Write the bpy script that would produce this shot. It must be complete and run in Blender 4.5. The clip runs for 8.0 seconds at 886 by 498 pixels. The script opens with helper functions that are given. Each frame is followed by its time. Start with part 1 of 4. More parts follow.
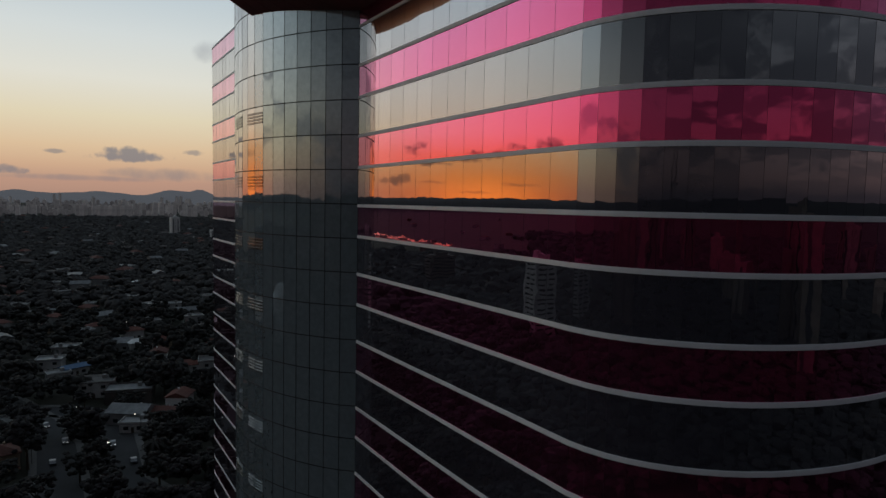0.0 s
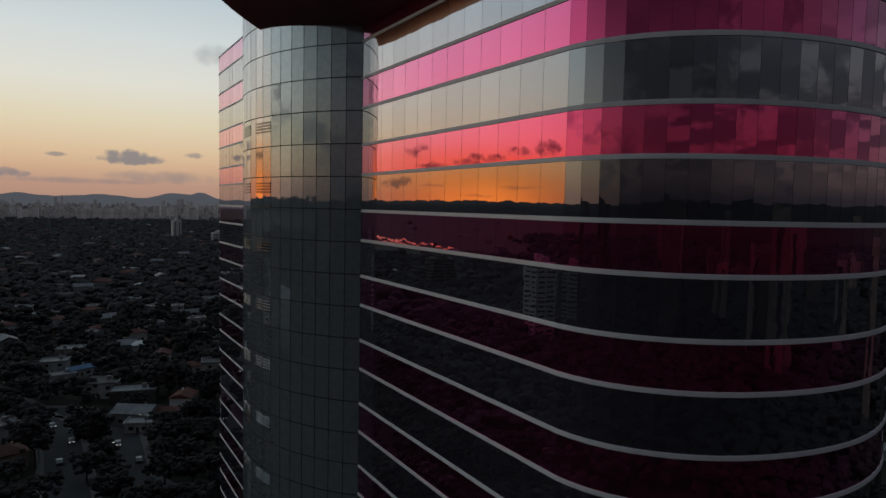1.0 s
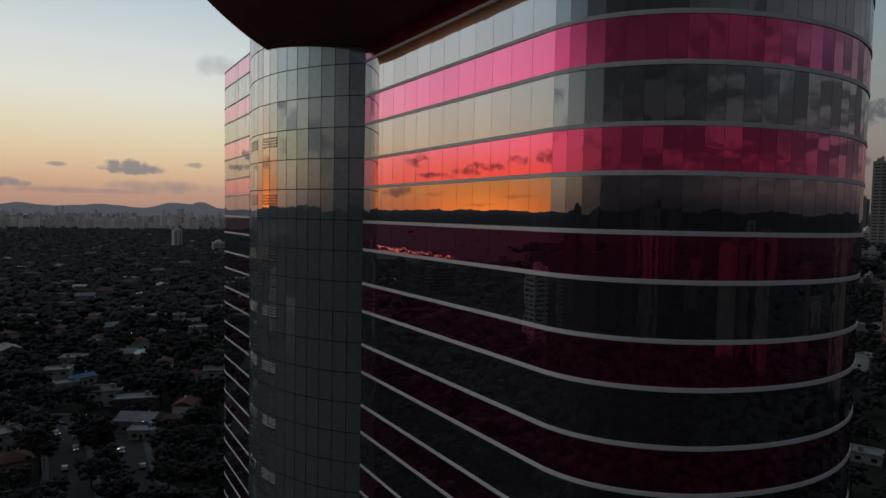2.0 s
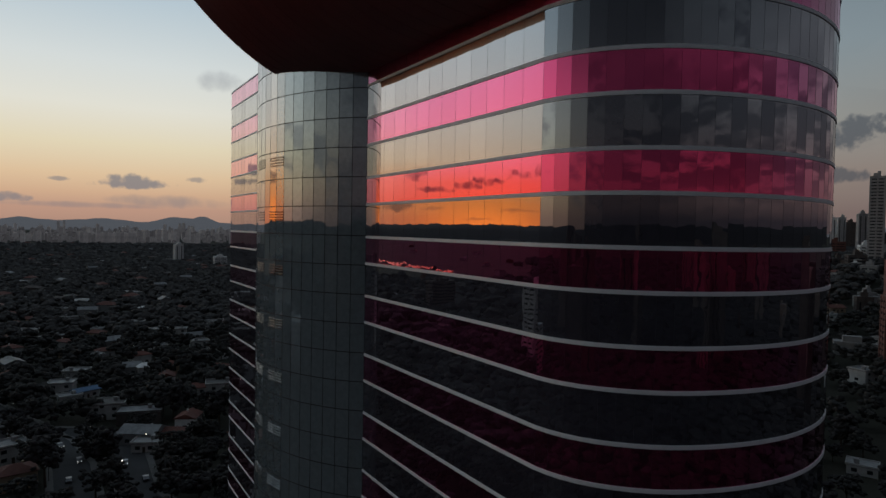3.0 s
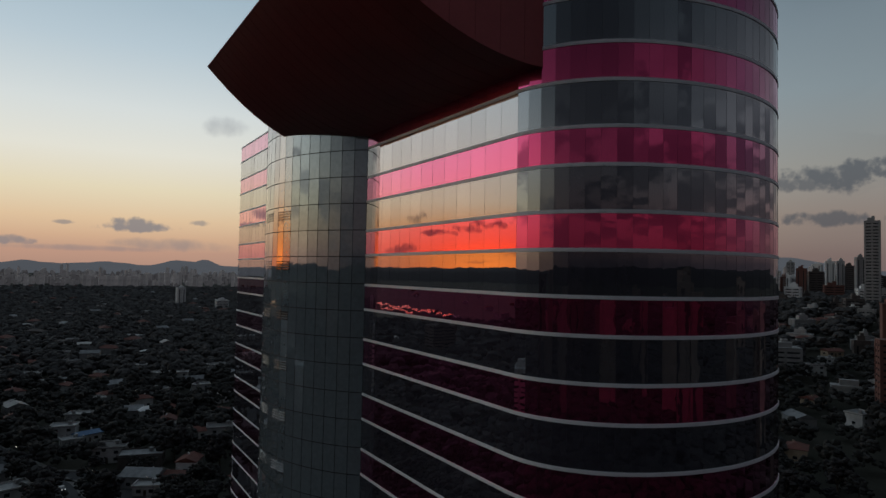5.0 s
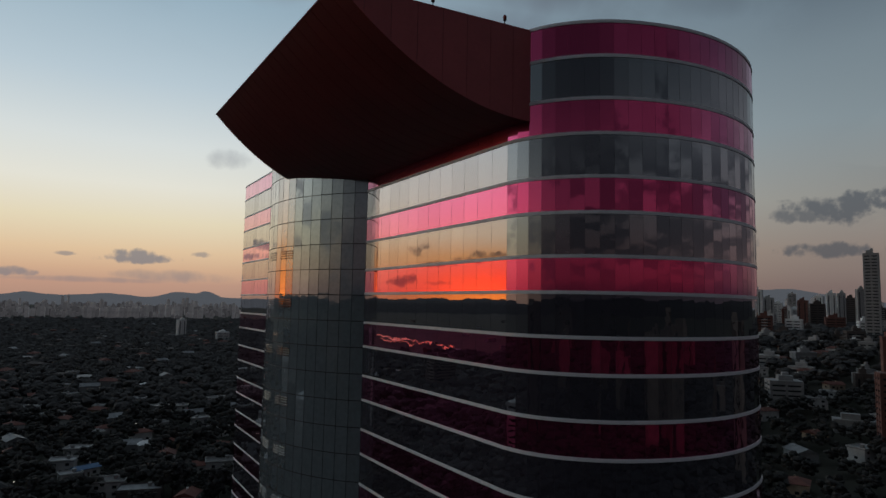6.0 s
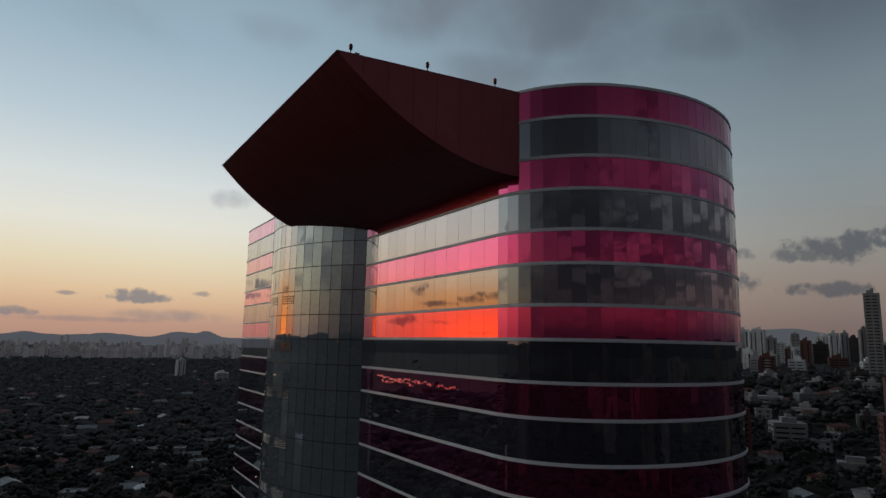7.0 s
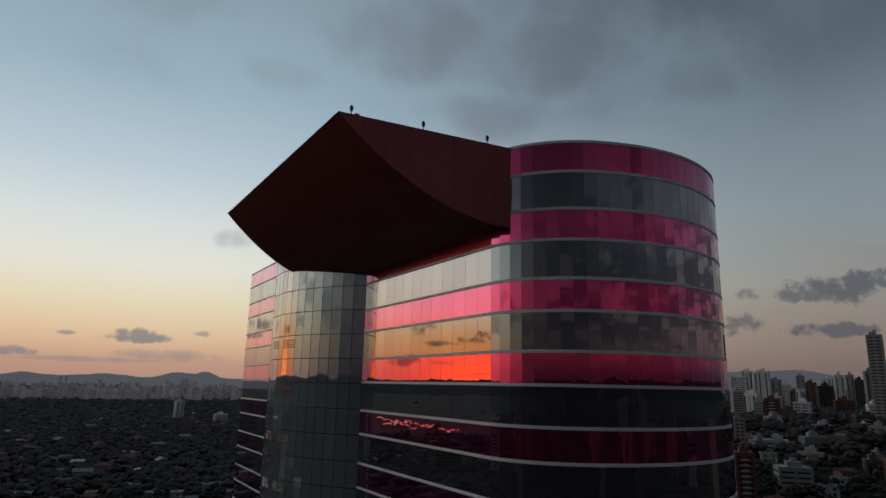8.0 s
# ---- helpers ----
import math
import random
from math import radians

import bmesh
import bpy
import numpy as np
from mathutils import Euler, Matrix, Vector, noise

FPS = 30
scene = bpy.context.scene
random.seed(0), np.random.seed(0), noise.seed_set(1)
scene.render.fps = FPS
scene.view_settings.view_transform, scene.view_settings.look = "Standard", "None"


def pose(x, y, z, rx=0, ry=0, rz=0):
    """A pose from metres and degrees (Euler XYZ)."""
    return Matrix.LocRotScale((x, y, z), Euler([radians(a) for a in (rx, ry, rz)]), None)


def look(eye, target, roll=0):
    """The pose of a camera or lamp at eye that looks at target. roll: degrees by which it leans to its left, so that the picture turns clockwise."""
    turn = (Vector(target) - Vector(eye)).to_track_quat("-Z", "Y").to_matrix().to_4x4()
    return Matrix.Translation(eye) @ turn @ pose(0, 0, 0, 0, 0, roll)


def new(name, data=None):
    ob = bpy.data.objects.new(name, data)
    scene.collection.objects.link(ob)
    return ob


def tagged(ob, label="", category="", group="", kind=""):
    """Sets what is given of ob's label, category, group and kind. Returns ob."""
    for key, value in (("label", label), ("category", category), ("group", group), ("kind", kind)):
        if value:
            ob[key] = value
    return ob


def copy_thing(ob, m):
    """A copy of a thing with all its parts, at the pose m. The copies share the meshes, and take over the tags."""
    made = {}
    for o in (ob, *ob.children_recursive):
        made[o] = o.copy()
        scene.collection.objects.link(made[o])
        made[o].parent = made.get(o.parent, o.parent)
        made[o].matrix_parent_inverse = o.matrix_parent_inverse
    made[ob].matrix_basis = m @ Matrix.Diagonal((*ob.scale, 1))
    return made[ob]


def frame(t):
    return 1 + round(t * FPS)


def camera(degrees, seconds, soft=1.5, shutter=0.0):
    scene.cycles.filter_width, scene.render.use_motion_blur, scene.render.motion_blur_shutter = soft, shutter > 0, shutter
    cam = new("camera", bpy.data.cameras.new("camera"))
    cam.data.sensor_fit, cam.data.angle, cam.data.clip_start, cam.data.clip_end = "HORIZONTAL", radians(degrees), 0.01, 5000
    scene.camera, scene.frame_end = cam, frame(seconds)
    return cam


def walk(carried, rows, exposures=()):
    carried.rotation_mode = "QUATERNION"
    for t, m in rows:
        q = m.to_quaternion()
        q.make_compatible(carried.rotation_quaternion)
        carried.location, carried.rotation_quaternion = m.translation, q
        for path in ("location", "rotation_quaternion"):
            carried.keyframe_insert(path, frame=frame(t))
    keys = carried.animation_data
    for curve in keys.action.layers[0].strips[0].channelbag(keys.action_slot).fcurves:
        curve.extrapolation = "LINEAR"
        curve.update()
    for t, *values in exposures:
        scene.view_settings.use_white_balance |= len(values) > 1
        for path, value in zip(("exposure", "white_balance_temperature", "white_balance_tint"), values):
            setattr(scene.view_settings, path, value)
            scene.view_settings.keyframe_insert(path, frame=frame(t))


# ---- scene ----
cam = camera(71.0, 8.0)
PATH = [
    (0, (-27.789, -61.621, 70.751), (-26.728, -59.932, 70.607), 1.2),
    (0.5, (-28.648, -63.105, 70.873), (-27.587, -61.415, 70.733), 1.25),
    (1, (-29.478, -64.62, 71.039), (-28.419, -62.929, 70.904), 1.2),
    (2.5, (-32.16, -69.662, 71.339), (-31.101, -67.968, 71.254), 1.1),
    (3, (-33.042, -71.308, 71.421), (-31.984, -69.612, 71.361), 1.1),
    (3.5, (-33.841, -73.041, 71.501), (-32.784, -71.344, 71.477), 1.1),
    (4, (-34.558, -74.734, 71.651), (-33.503, -73.035, 71.66), 1.1),
    (4.5, (-35.168, -76.418, 71.853), (-34.115, -74.718, 71.895), 1.1),
    (6, (-37.006, -81.371, 73.114), (-35.964, -79.673, 73.293), 1.1),
    (6.5, (-37.529, -82.897, 73.501), (-36.494, -81.203, 73.747), 1.1),
    (7, (-38.001, -84.345, 73.814), (-36.973, -82.657, 74.118), 1.1),
    (7.5, (-38.512, -85.865, 74.076), (-37.493, -84.184, 74.443), 1.1),
    (8, (-39.015, -87.395, 74.198), (-38.006, -85.722, 74.628), 1.2),
]
walk(cam, [(t, look(eye, target, roll)) for t, eye, target, roll in PATH], exposures=[(0, -0.1, 6220, 13), (8, -0.04, 6220, 13)])

# ---- world and light ----
import collections

SUN_AZ = -36.3          # degrees from +Y towards +X


def build_world():
    world = bpy.data.worlds.new("dusk_sky")
    scene.world = world
    world.use_nodes = True
    nt = world.node_tree
    nt.nodes.clear()

    def math_node(op, a, b=None, c=None, clamp=False):
        n = nt.nodes.new("ShaderNodeMath")
        n.operation, n.use_clamp = op, clamp
        for i, v in enumerate((a, b, c)):
            if v is None:
                continue
            if isinstance(v, (int, float)):
                n.inputs[i].default_value = v
            else:
                nt.links.new(v, n.inputs[i])
        return n.outputs[0]

    def smooth(v, lo, hi, out_lo=0.0, out_hi=1.0):
        n = nt.nodes.new("ShaderNodeMapRange")
        n.interpolation_type = "SMOOTHSTEP"
        nt.links.new(v, n.inputs[0])
        for i, x in enumerate((lo, hi, out_lo, out_hi)):
            n.inputs[i + 1].default_value = x
        return n.outputs[0]

    def mix(f, a, b, kind="MIX"):
        n = nt.nodes.new("ShaderNodeMix")
        n.data_type, n.blend_type = "RGBA", kind
        for s, v in ((0, f), (6, a), (7, b)):
            if isinstance(v, (int, float)):
                n.inputs[s].default_value = v
            elif isinstance(v, tuple):
                n.inputs[s].default_value = (*v, 1)
            else:
                nt.links.new(v, n.inputs[s])
        return n.outputs[2]

    def ramp(v, stops):
        n = nt.nodes.new("ShaderNodeValToRGB")
        nt.links.new(v, n.inputs[0])
        e = n.color_ramp.elements
        while len(e) < len(stops):
            e.new(0.5)
        for el, (deg, col) in zip(e, stops):
            el.position = math.sqrt(deg / 90)
        for el, (deg, col) in zip(e, stops):
            el.color = (*col, 1)
        return n.outputs[0]

    coord = nt.nodes.new("ShaderNodeTexCoord")
    sep = nt.nodes.new("ShaderNodeSeparateXYZ")
    nt.links.new(coord.outputs["Generated"], sep.inputs[0])
    x, y, z = sep.outputs
    el = math_node("MULTIPLY", math_node("ARCSINE", z), 57.2958)
    az = math_node("MULTIPLY", math_node("ARCTAN2", x, y), 57.2958)
    flat = math_node("SQRT", math_node("ADD", math_node("MULTIPLY", x, x), math_node("ADD", math_node("MULTIPLY", y, y), 1e-5)))
    a = radians(SUN_AZ)
    dot = math_node("DIVIDE", math_node("ADD", math_node("MULTIPLY", x, math.sin(a)), math_node("MULTIPLY", y, math.cos(a))), flat)
    off = math_node("MULTIPLY", math_node("ARCCOSINE", math_node("MINIMUM", math_node("MAXIMUM", dot, -1.0), 1.0)), 57.2958)
    pos = math_node("SQRT", math_node("DIVIDE", math_node("MAXIMUM", el, 0.0), 90.0))

    sunward = ramp(pos, [(0, (.80, .15, .03)), (1, (.95, .19, .035)), (2.5, (1.0, .29, .065)), (4.5, (1.05, .48, .18)), (6.5, (1.08, .78, .50)),
                         (10, (1.0, .88, .71)), (14, (.88, .88, .80)), (18, (.74, .83, .83)), (30, (.43, .54, .60)), (50, (.24, .31, .35)), (90, (.30, .37, .42))])
    side = ramp(pos, [(0, (.40, .245, .18)), (1.3, (.52, .31, .215)), (2.5, (.66, .425, .26)), (4, (.76, .55, .33)), (6.5, (.80, .70, .47)), (9.5, (.80, .78, .65)),
                      (13, (.70, .74, .69)), (18, (.50, .60, .63)), (25, (.33, .45, .51)), (45, (.18, .24, .28)), (90, (.30, .37, .42))])
    away = ramp(pos, [(0, (.15, .112, .106)), (2, (.20, .147, .128)), (5, (.265, .215, .178)), (9, (.29, .285, .25)), (15, (.235, .285, .295)),
                      (24, (.157, .208, .236)), (38, (.085, .115, .135)), (60, (.17, .215, .245)), (90, (.30, .37, .42))])
    sky = mix(smooth(off, 0, 22), sunward, side)
    sky = mix(smooth(off, 42, 104), sky, away)
    # the last glow where the sun has gone down
    near_sun = math_node("ADD", math_node("POWER", math_node("DIVIDE", off, 5.0), 2.0), math_node("POWER", math_node("DIVIDE", el, 2.2), 2.0))
    sky = mix(math_node("POWER", 2.718, math_node("MULTIPLY", near_sun, -1.0)), sky, (1.2, .32, .04), "ADD")
    # a heavy cloud bank opposite the view darkens that half of the sky
    a2 = radians(157.0)
    dot2 = math_node("DIVIDE", math_node("ADD", math_node("MULTIPLY", x, math.sin(a2)), math_node("MULTIPLY", y, math.cos(a2))), flat)
    bank = math_node("MAXIMUM", smooth(dot2, 0.05, 0.40), smooth(az, -56, -118))
    sky = mix(bank, sky, ramp(pos, [(0, (.035, .030, .037)), (1.2, (.045, .036, .042)), (2.6, (.13, .085, .082)), (5.5, (.175, .122, .12)), (9.5, (.155, .145, .15)), (13, (.155, .16, .17)),
                                    (22, (.062, .074, .083)), (35, (.052, .062, .070)), (55, (.16, .20, .23)), (90, (.30, .37, .42))]))

    # the west side is the most overcast
    west = math_node("MULTIPLY", smooth(az, -58, -86), smooth(az, -176, -150))
    sky = mix(math_node("MULTIPLY", west, smooth(el, 7, 20, 0.22, 0.6)), sky, (.016, .019, .024))

    def drift(scale, level, detail):
        up = math_node("ADD", math_node("MAXIMUM", z, 0.0), 0.16)
        comb = nt.nodes.new("ShaderNodeCombineXYZ")
        nt.links.new(math_node("DIVIDE", x, up), comb.inputs[0])
        nt.links.new(math_node("DIVIDE", y, up), comb.inputs[1])
        comb.inputs[2].default_value = level
        n = nt.nodes.new("ShaderNodeTexNoise")
        nt.links.new(comb.outputs[0], n.inputs["Vector"])
        n.inputs["Scale"].default_value = scale
        n.inputs["Detail"].default_value = detail
        n.inputs["Roughness"].default_value = 0.55
        n.inputs["Distortion"].default_value = 0.3
        return n.outputs[0]

    # broad high cloud overhead, smaller dark cumulus low in the cloudy half
    high = math_node("MULTIPLY", smooth(el, 19, 31), smooth(off, 25, 80, 0.2, 0.7))
    cloud = math_node("MULTIPLY", smooth(drift(1.5, 3.7, 6.0), 0.42, 0.60), high)
    low = math_node("MULTIPLY", math_node("MULTIPLY", smooth(dot2, -0.1, 0.45), smooth(el, 1.5, 6, 0.3, 1.0)), smooth(el, 11, 17, 0.85, 0.15))
    cloud = math_node("MAXIMUM", cloud, math_node("MULTIPLY", smooth(drift(1.6, 8.2, 4.5), 0.46, 0.535), low))

    # single clouds: azimuth, elevation, half width, half height, weight
    ripple = nt.nodes.new("ShaderNodeTexNoise")
    nt.links.new(coord.outputs["Generated"], ripple.inputs["Vector"])
    ripple.inputs["Scale"].default_value = 34.0
    ripple.inputs["Detail"].default_value = 5.0
    crumb = nt.nodes.new("ShaderNodeTexNoise")
    nt.links.new(coord.outputs["Generated"], crumb.inputs["Vector"])
    crumb.inputs["Scale"].default_value = 120.0
    crumb.inputs["Detail"].default_value = 4.0
    wobble = math_node("ADD", math_node("MULTIPLY", math_node("SUBTRACT", ripple.outputs[0], 0.5), 4.8),
                       math_node("MULTIPLY", math_node("SUBTRACT", crumb.outputs[0], 0.5), 1.5))
    for caz, cel, hw, hh, weight in (
            (5.4, 3.3, 3.0, 0.42, 0.9), (5.0, 3.75, 1.3, 0.42, 0.9), (0.22, 3.48, 1.0, 0.18, 0.7), (10.5, 3.9, 1.2, 0.26, 0.65), (-3.0, 1.9, 2.0, 0.4, 0.8),
            (8.0, 1.95, 4.2, 0.55, 0.58), (2.0, 1.5, 6.5, 0.24, 0.5), (12.1, 12.2, 1.8, 0.9, 0.45), (64.8, 8.2, 4.6, 1.25, 0.85), (62.0, 7.6, 3.2, 0.7, 0.75),
            (64.0, 4.8, 4.6, 0.6, 0.8), (56.8, 5.3, 1.9, 1.1, 0.75), (57.6, 7.85, 0.9, 0.6, 0.6),
            (-29.4, 5.1, 1.3, 0.6, 0.95), (-27.2, 2.1, 1.8, 0.65, 0.8), (-31.6, 3.75, 1.6, 0.34, 0.9), (-33.8, 4.15, 1.8, 0.42, 0.9), (-36.0, 4.6, 2.0, 0.5, 0.95),
            (-38.6, 5.1, 1.6, 0.6, 0.95), (-41.3, 5.5, 1.5, 0.7, 0.9), (-15.3, 5.1, 1.2, 0.6, 0.95), (-14.3, 3.9, 1.8, 0.35, 0.9), (-49.0, 7.0, 2.0, 3.2, 0.8), (-57.0, 10.0, 2.4, 3.0, 0.75),
            (-35.0, 1.1, 1.6, 0.15, 0.5), (-39.0, 1.9, 2.0, 0.18, 0.5), (-31.0, 2.0, 1.3, 0.15, 0.4),
            (-54.0, 5.6, 4.0, 1.0, 0.6), (-64.0, 8.0, 5.0, 1.5, 0.6), (-84.0, 6.5, 9.0, 1.8, 0.7), (-166.0, 11.0, 16.0, 7.0, 0.7), (150.0, 8.0, 24.0, 4.5, 0.75), (160.0, 16.0, 5.0, 15.0, 0.75), (-102.0, 4.0, 14.0, 3.0, 0.7), (-112.0, 13.0, 9.0, 3.5, 0.6)):
        u = math_node("DIVIDE", math_node("SUBTRACT", az, caz), hw)
        v = math_node("DIVIDE", math_node("SUBTRACT", el, cel), hh)
        d = math_node("ADD", math_node("MULTIPLY", u, u), math_node("MULTIPLY", v, v))
        if weight < 0.6:        # thin veils: soft and even
            d = math_node("ADD", d, math_node("MULTIPLY", wobble, 0.45))
            cloud = math_node("MAXIMUM", cloud, smooth(d, -0.3, 1.5, weight, 0.0))
        else:
            d = math_node("ADD", d, wobble)
            cloud = math_node("MAXIMUM", cloud, smooth(d, -0.05, 1.1, weight, 0.0))
    # broad soft masses high in the view
    swell = nt.nodes.new("ShaderNodeTexNoise")
    nt.links.new(coord.outputs["Generated"], swell.inputs["Vector"])
    swell.inputs["Scale"].default_value = 9.0
    swell.inputs["Detail"].default_value = 3.0
    roll = math_node("MULTIPLY", math_node("SUBTRACT", swell.outputs[0], 0.5), 3.4)
    for caz, cel, hw, hh, weight in ((27.0, 31.0, 10.0, 4.0, 0.7), (41.0, 29.0, 9.0, 4.0, 0.68), (36.0, 24.5, 8.0, 2.4, 0.55), (58.0, 33.0, 18.0, 3.6, 0.65), (53.0, 26.0, 6.0, 2.0, 0.4), (15.0, 27.0, 4.0, 1.6, 0.35)):
        u = math_node("DIVIDE", math_node("SUBTRACT", az, caz), hw)
        v = math_node("DIVIDE", math_node("SUBTRACT", el, cel), hh)
        d = math_node("ADD", math_node("ADD", math_node("MULTIPLY", u, u), math_node("MULTIPLY", v, v)), roll)
        cloud = math_node("MAXIMUM", cloud, smooth(d, -0.5, 1.6, weight, 0.0))
    veil = mix(smooth(off, 45, 100), (.23, .235, .255), (.075, .09, .105))
    veil = mix(smooth(off, 11, 30), (.10, .075, .075), veil)
    veil = mix(bank, veil, (.030, .033, .040))
    grey = mix(0.72, mix(1.0, sky, (0.42, 0.45, 0.52), "MULTIPLY"), veil)
    sky = mix(cloud, sky, grey)

    air = nt.nodes.new("ShaderNodeTexSky")
    air.sky_type, air.sun_disc = "NISHITA", False
    air.sun_elevation, air.sun_rotation = radians(1.0), radians(SUN_AZ)
    sky = mix(0.003, sky, air.outputs[0], "ADD")
    bg = nt.nodes.new("ShaderNodeBackground")
    nt.links.new(sky, bg.inputs[0])
    bg.inputs[1].default_value = 1.0
    out = nt.nodes.new("ShaderNodeOutputWorld")
    nt.links.new(bg.outputs[0], out.inputs[0])


build_world()

# ---- materials ----
def material(name):
    m = bpy.data.materials.new(name)
    m.use_nodes = True
    nt = m.node_tree
    return m, nt, nt.nodes["Principled BSDF"]


def node(nt, kind, **sockets):
    n = nt.nodes.new(kind)
    for k, v in sockets.items():
        n.inputs[k.replace("_", " ")].default_value = v
    return n


def worn(name, c1, c2, rough=0.8, metal=0.0, scale=1.0, fine=14.0, bump=0.2, vary=0.12, depth=0.05, spec=0.5):
    """Two scales of mottling between two colours, a fine relief, and a shade of its own for each object and each island."""
    m, nt, p = material(name)
    link = nt.links.new
    geo = nt.nodes.new("ShaderNodeTexCoord")
    big = node(nt, "ShaderNodeTexNoise", Scale=scale, Detail=4.0, Roughness=0.6)
    small = node(nt, "ShaderNodeTexNoise", Scale=scale * fine, Detail=5.0, Roughness=0.65)
    link(geo.outputs["Object"], big.inputs["Vector"])
    link(geo.outputs["Object"], small.inputs["Vector"])
    add = nt.nodes.new("ShaderNodeMath")
    add.operation = "MULTIPLY_ADD"
    link(small.outputs[0], add.inputs[0])
    add.inputs[1].default_value = 0.45
    link(big.outputs[0], add.inputs[2])
    ramp = nt.nodes.new("ShaderNodeValToRGB")
    ramp.color_ramp.elements[0].position, ramp.color_ramp.elements[1].position = 0.5, 0.95
    ramp.color_ramp.elements[0].color, ramp.color_ramp.elements[1].color = (*c1, 1), (*c2, 1)
    link(add.outputs[0], ramp.inputs[0])
    info = nt.nodes.new("ShaderNodeObjectInfo")
    isle = nt.nodes.new("ShaderNodeNewGeometry")
    both = nt.nodes.new("ShaderNodeMath")
    both.operation = "ADD"
    link(info.outputs["Random"], both.inputs[0])
    link(isle.outputs["Random Per Island"], both.inputs[1])
    val = node(nt, "ShaderNodeMapRange", From_Min=0.0, From_Max=2.0, To_Min=1 - vary, To_Max=1 + vary)
    link(both.outputs[0], val.inputs[0])
    hsv = nt.nodes.new("ShaderNodeHueSaturation")
    link(val.outputs[0], hsv.inputs["Value"])
    link(ramp.outputs[0], hsv.inputs["Color"])
    link(hsv.outputs[0], p.inputs["Base Color"])
    b = node(nt, "ShaderNodeBump", Strength=bump, Distance=depth)
    link(small.outputs[0], b.inputs["Height"])
    link(b.outputs[0], p.inputs["Normal"])
    p.inputs["Roughness"].default_value = rough
    p.inputs["Metallic"].default_value = metal
    p.inputs["Specular IOR Level"].default_value = spec
    return m


def mirror_glass(name, tint, aslant, head_on, grazing, body, rough=0.009, wave=0.004, vary=0.1):
    """Coated glass: a tinted mirror over a dark body, stronger towards grazing view."""
    m, nt, p = material(name)
    nt.nodes.remove(p)
    link = nt.links.new
    info = nt.nodes.new("ShaderNodeObjectInfo")
    isle = nt.nodes.new("ShaderNodeNewGeometry")
    both = nt.nodes.new("ShaderNodeMath")
    both.operation = "ADD"
    link(info.outputs["Random"], both.inputs[0])
    link(isle.outputs["Random Per Island"], both.inputs[1])
    val = node(nt, "ShaderNodeMapRange", From_Min=0.0, From_Max=2.0, To_Min=1 - vary, To_Max=1 + vary)
    link(both.outputs[0], val.inputs[0])
    hsv = nt.nodes.new("ShaderNodeHueSaturation")
    link(val.outputs[0], hsv.inputs["Value"])
    roll = node(nt, "ShaderNodeTexNoise", Scale=0.55, Detail=2.0, Roughness=0.45)
    link(isle.outputs["Position"], roll.inputs["Vector"])
    bump = node(nt, "ShaderNodeBump", Strength=1.0, Distance=wave)
    link(roll.outputs[0], bump.inputs["Height"])
    dust = node(nt, "ShaderNodeTexNoise", Scale=1.3, Detail=6.0, Roughness=0.65)
    link(isle.outputs["Position"], dust.inputs["Vector"])
    r = node(nt, "ShaderNodeMapRange", From_Min=0.35, From_Max=0.75, To_Min=rough * 0.5, To_Max=rough * 1.8)
    link(dust.outputs[0], r.inputs[0])
    facing = node(nt, "ShaderNodeLayerWeight", Blend=0.5)
    coat = nt.nodes.new("ShaderNodeValToRGB")
    while len(coat.color_ramp.elements) < 4:
        coat.color_ramp.elements.new(0.5)
    for stop, at, colour in zip(coat.color_ramp.elements, (0.0, 0.24, 0.5, 0.76), (tint, tint, aslant, (.93, .62, .72) if aslant[1] < 0.6 else (.92, .91, .92))):
        stop.position = at
        stop.color = (*colour, 1)
    link(facing.outputs["Facing"], coat.inputs[0])
    link(coat.outputs[0], hsv.inputs["Color"])
    gloss = nt.nodes.new("ShaderNodeBsdfGlossy")
    link(hsv.outputs[0], gloss.inputs["Color"])
    link(r.outputs[0], gloss.inputs["Roughness"])
    link(bump.outputs[0], gloss.inputs["Normal"])
    dull = nt.nodes.new("ShaderNodeBsdfDiffuse")
    film = node(nt, "ShaderNodeMapRange", From_Min=0.3, From_Max=0.8, To_Min=0.88, To_Max=1.2)
    link(dust.outputs[0], film.inputs[0])
    tone = nt.nodes.new("ShaderNodeHueSaturation")
    tone.inputs["Color"].default_value = (*body, 1)
    link(film.outputs[0], tone.inputs["Value"])
    link(tone.outputs[0], dull.inputs["Color"])
    fac = node(nt, "ShaderNodeMapRange", From_Min=0.0, From_Max=1.0, To_Min=head_on, To_Max=grazing)
    link(facing.outputs["Facing"], fac.inputs[0])
    blend = nt.nodes.new("ShaderNodeMixShader")
    link(fac.outputs[0], blend.inputs[0])
    link(dull.outputs[0], blend.inputs[1])
    link(gloss.outputs[0], blend.inputs[2])
    link(blend.outputs[0], nt.nodes["Material Output"].inputs["Surface"])
    return m


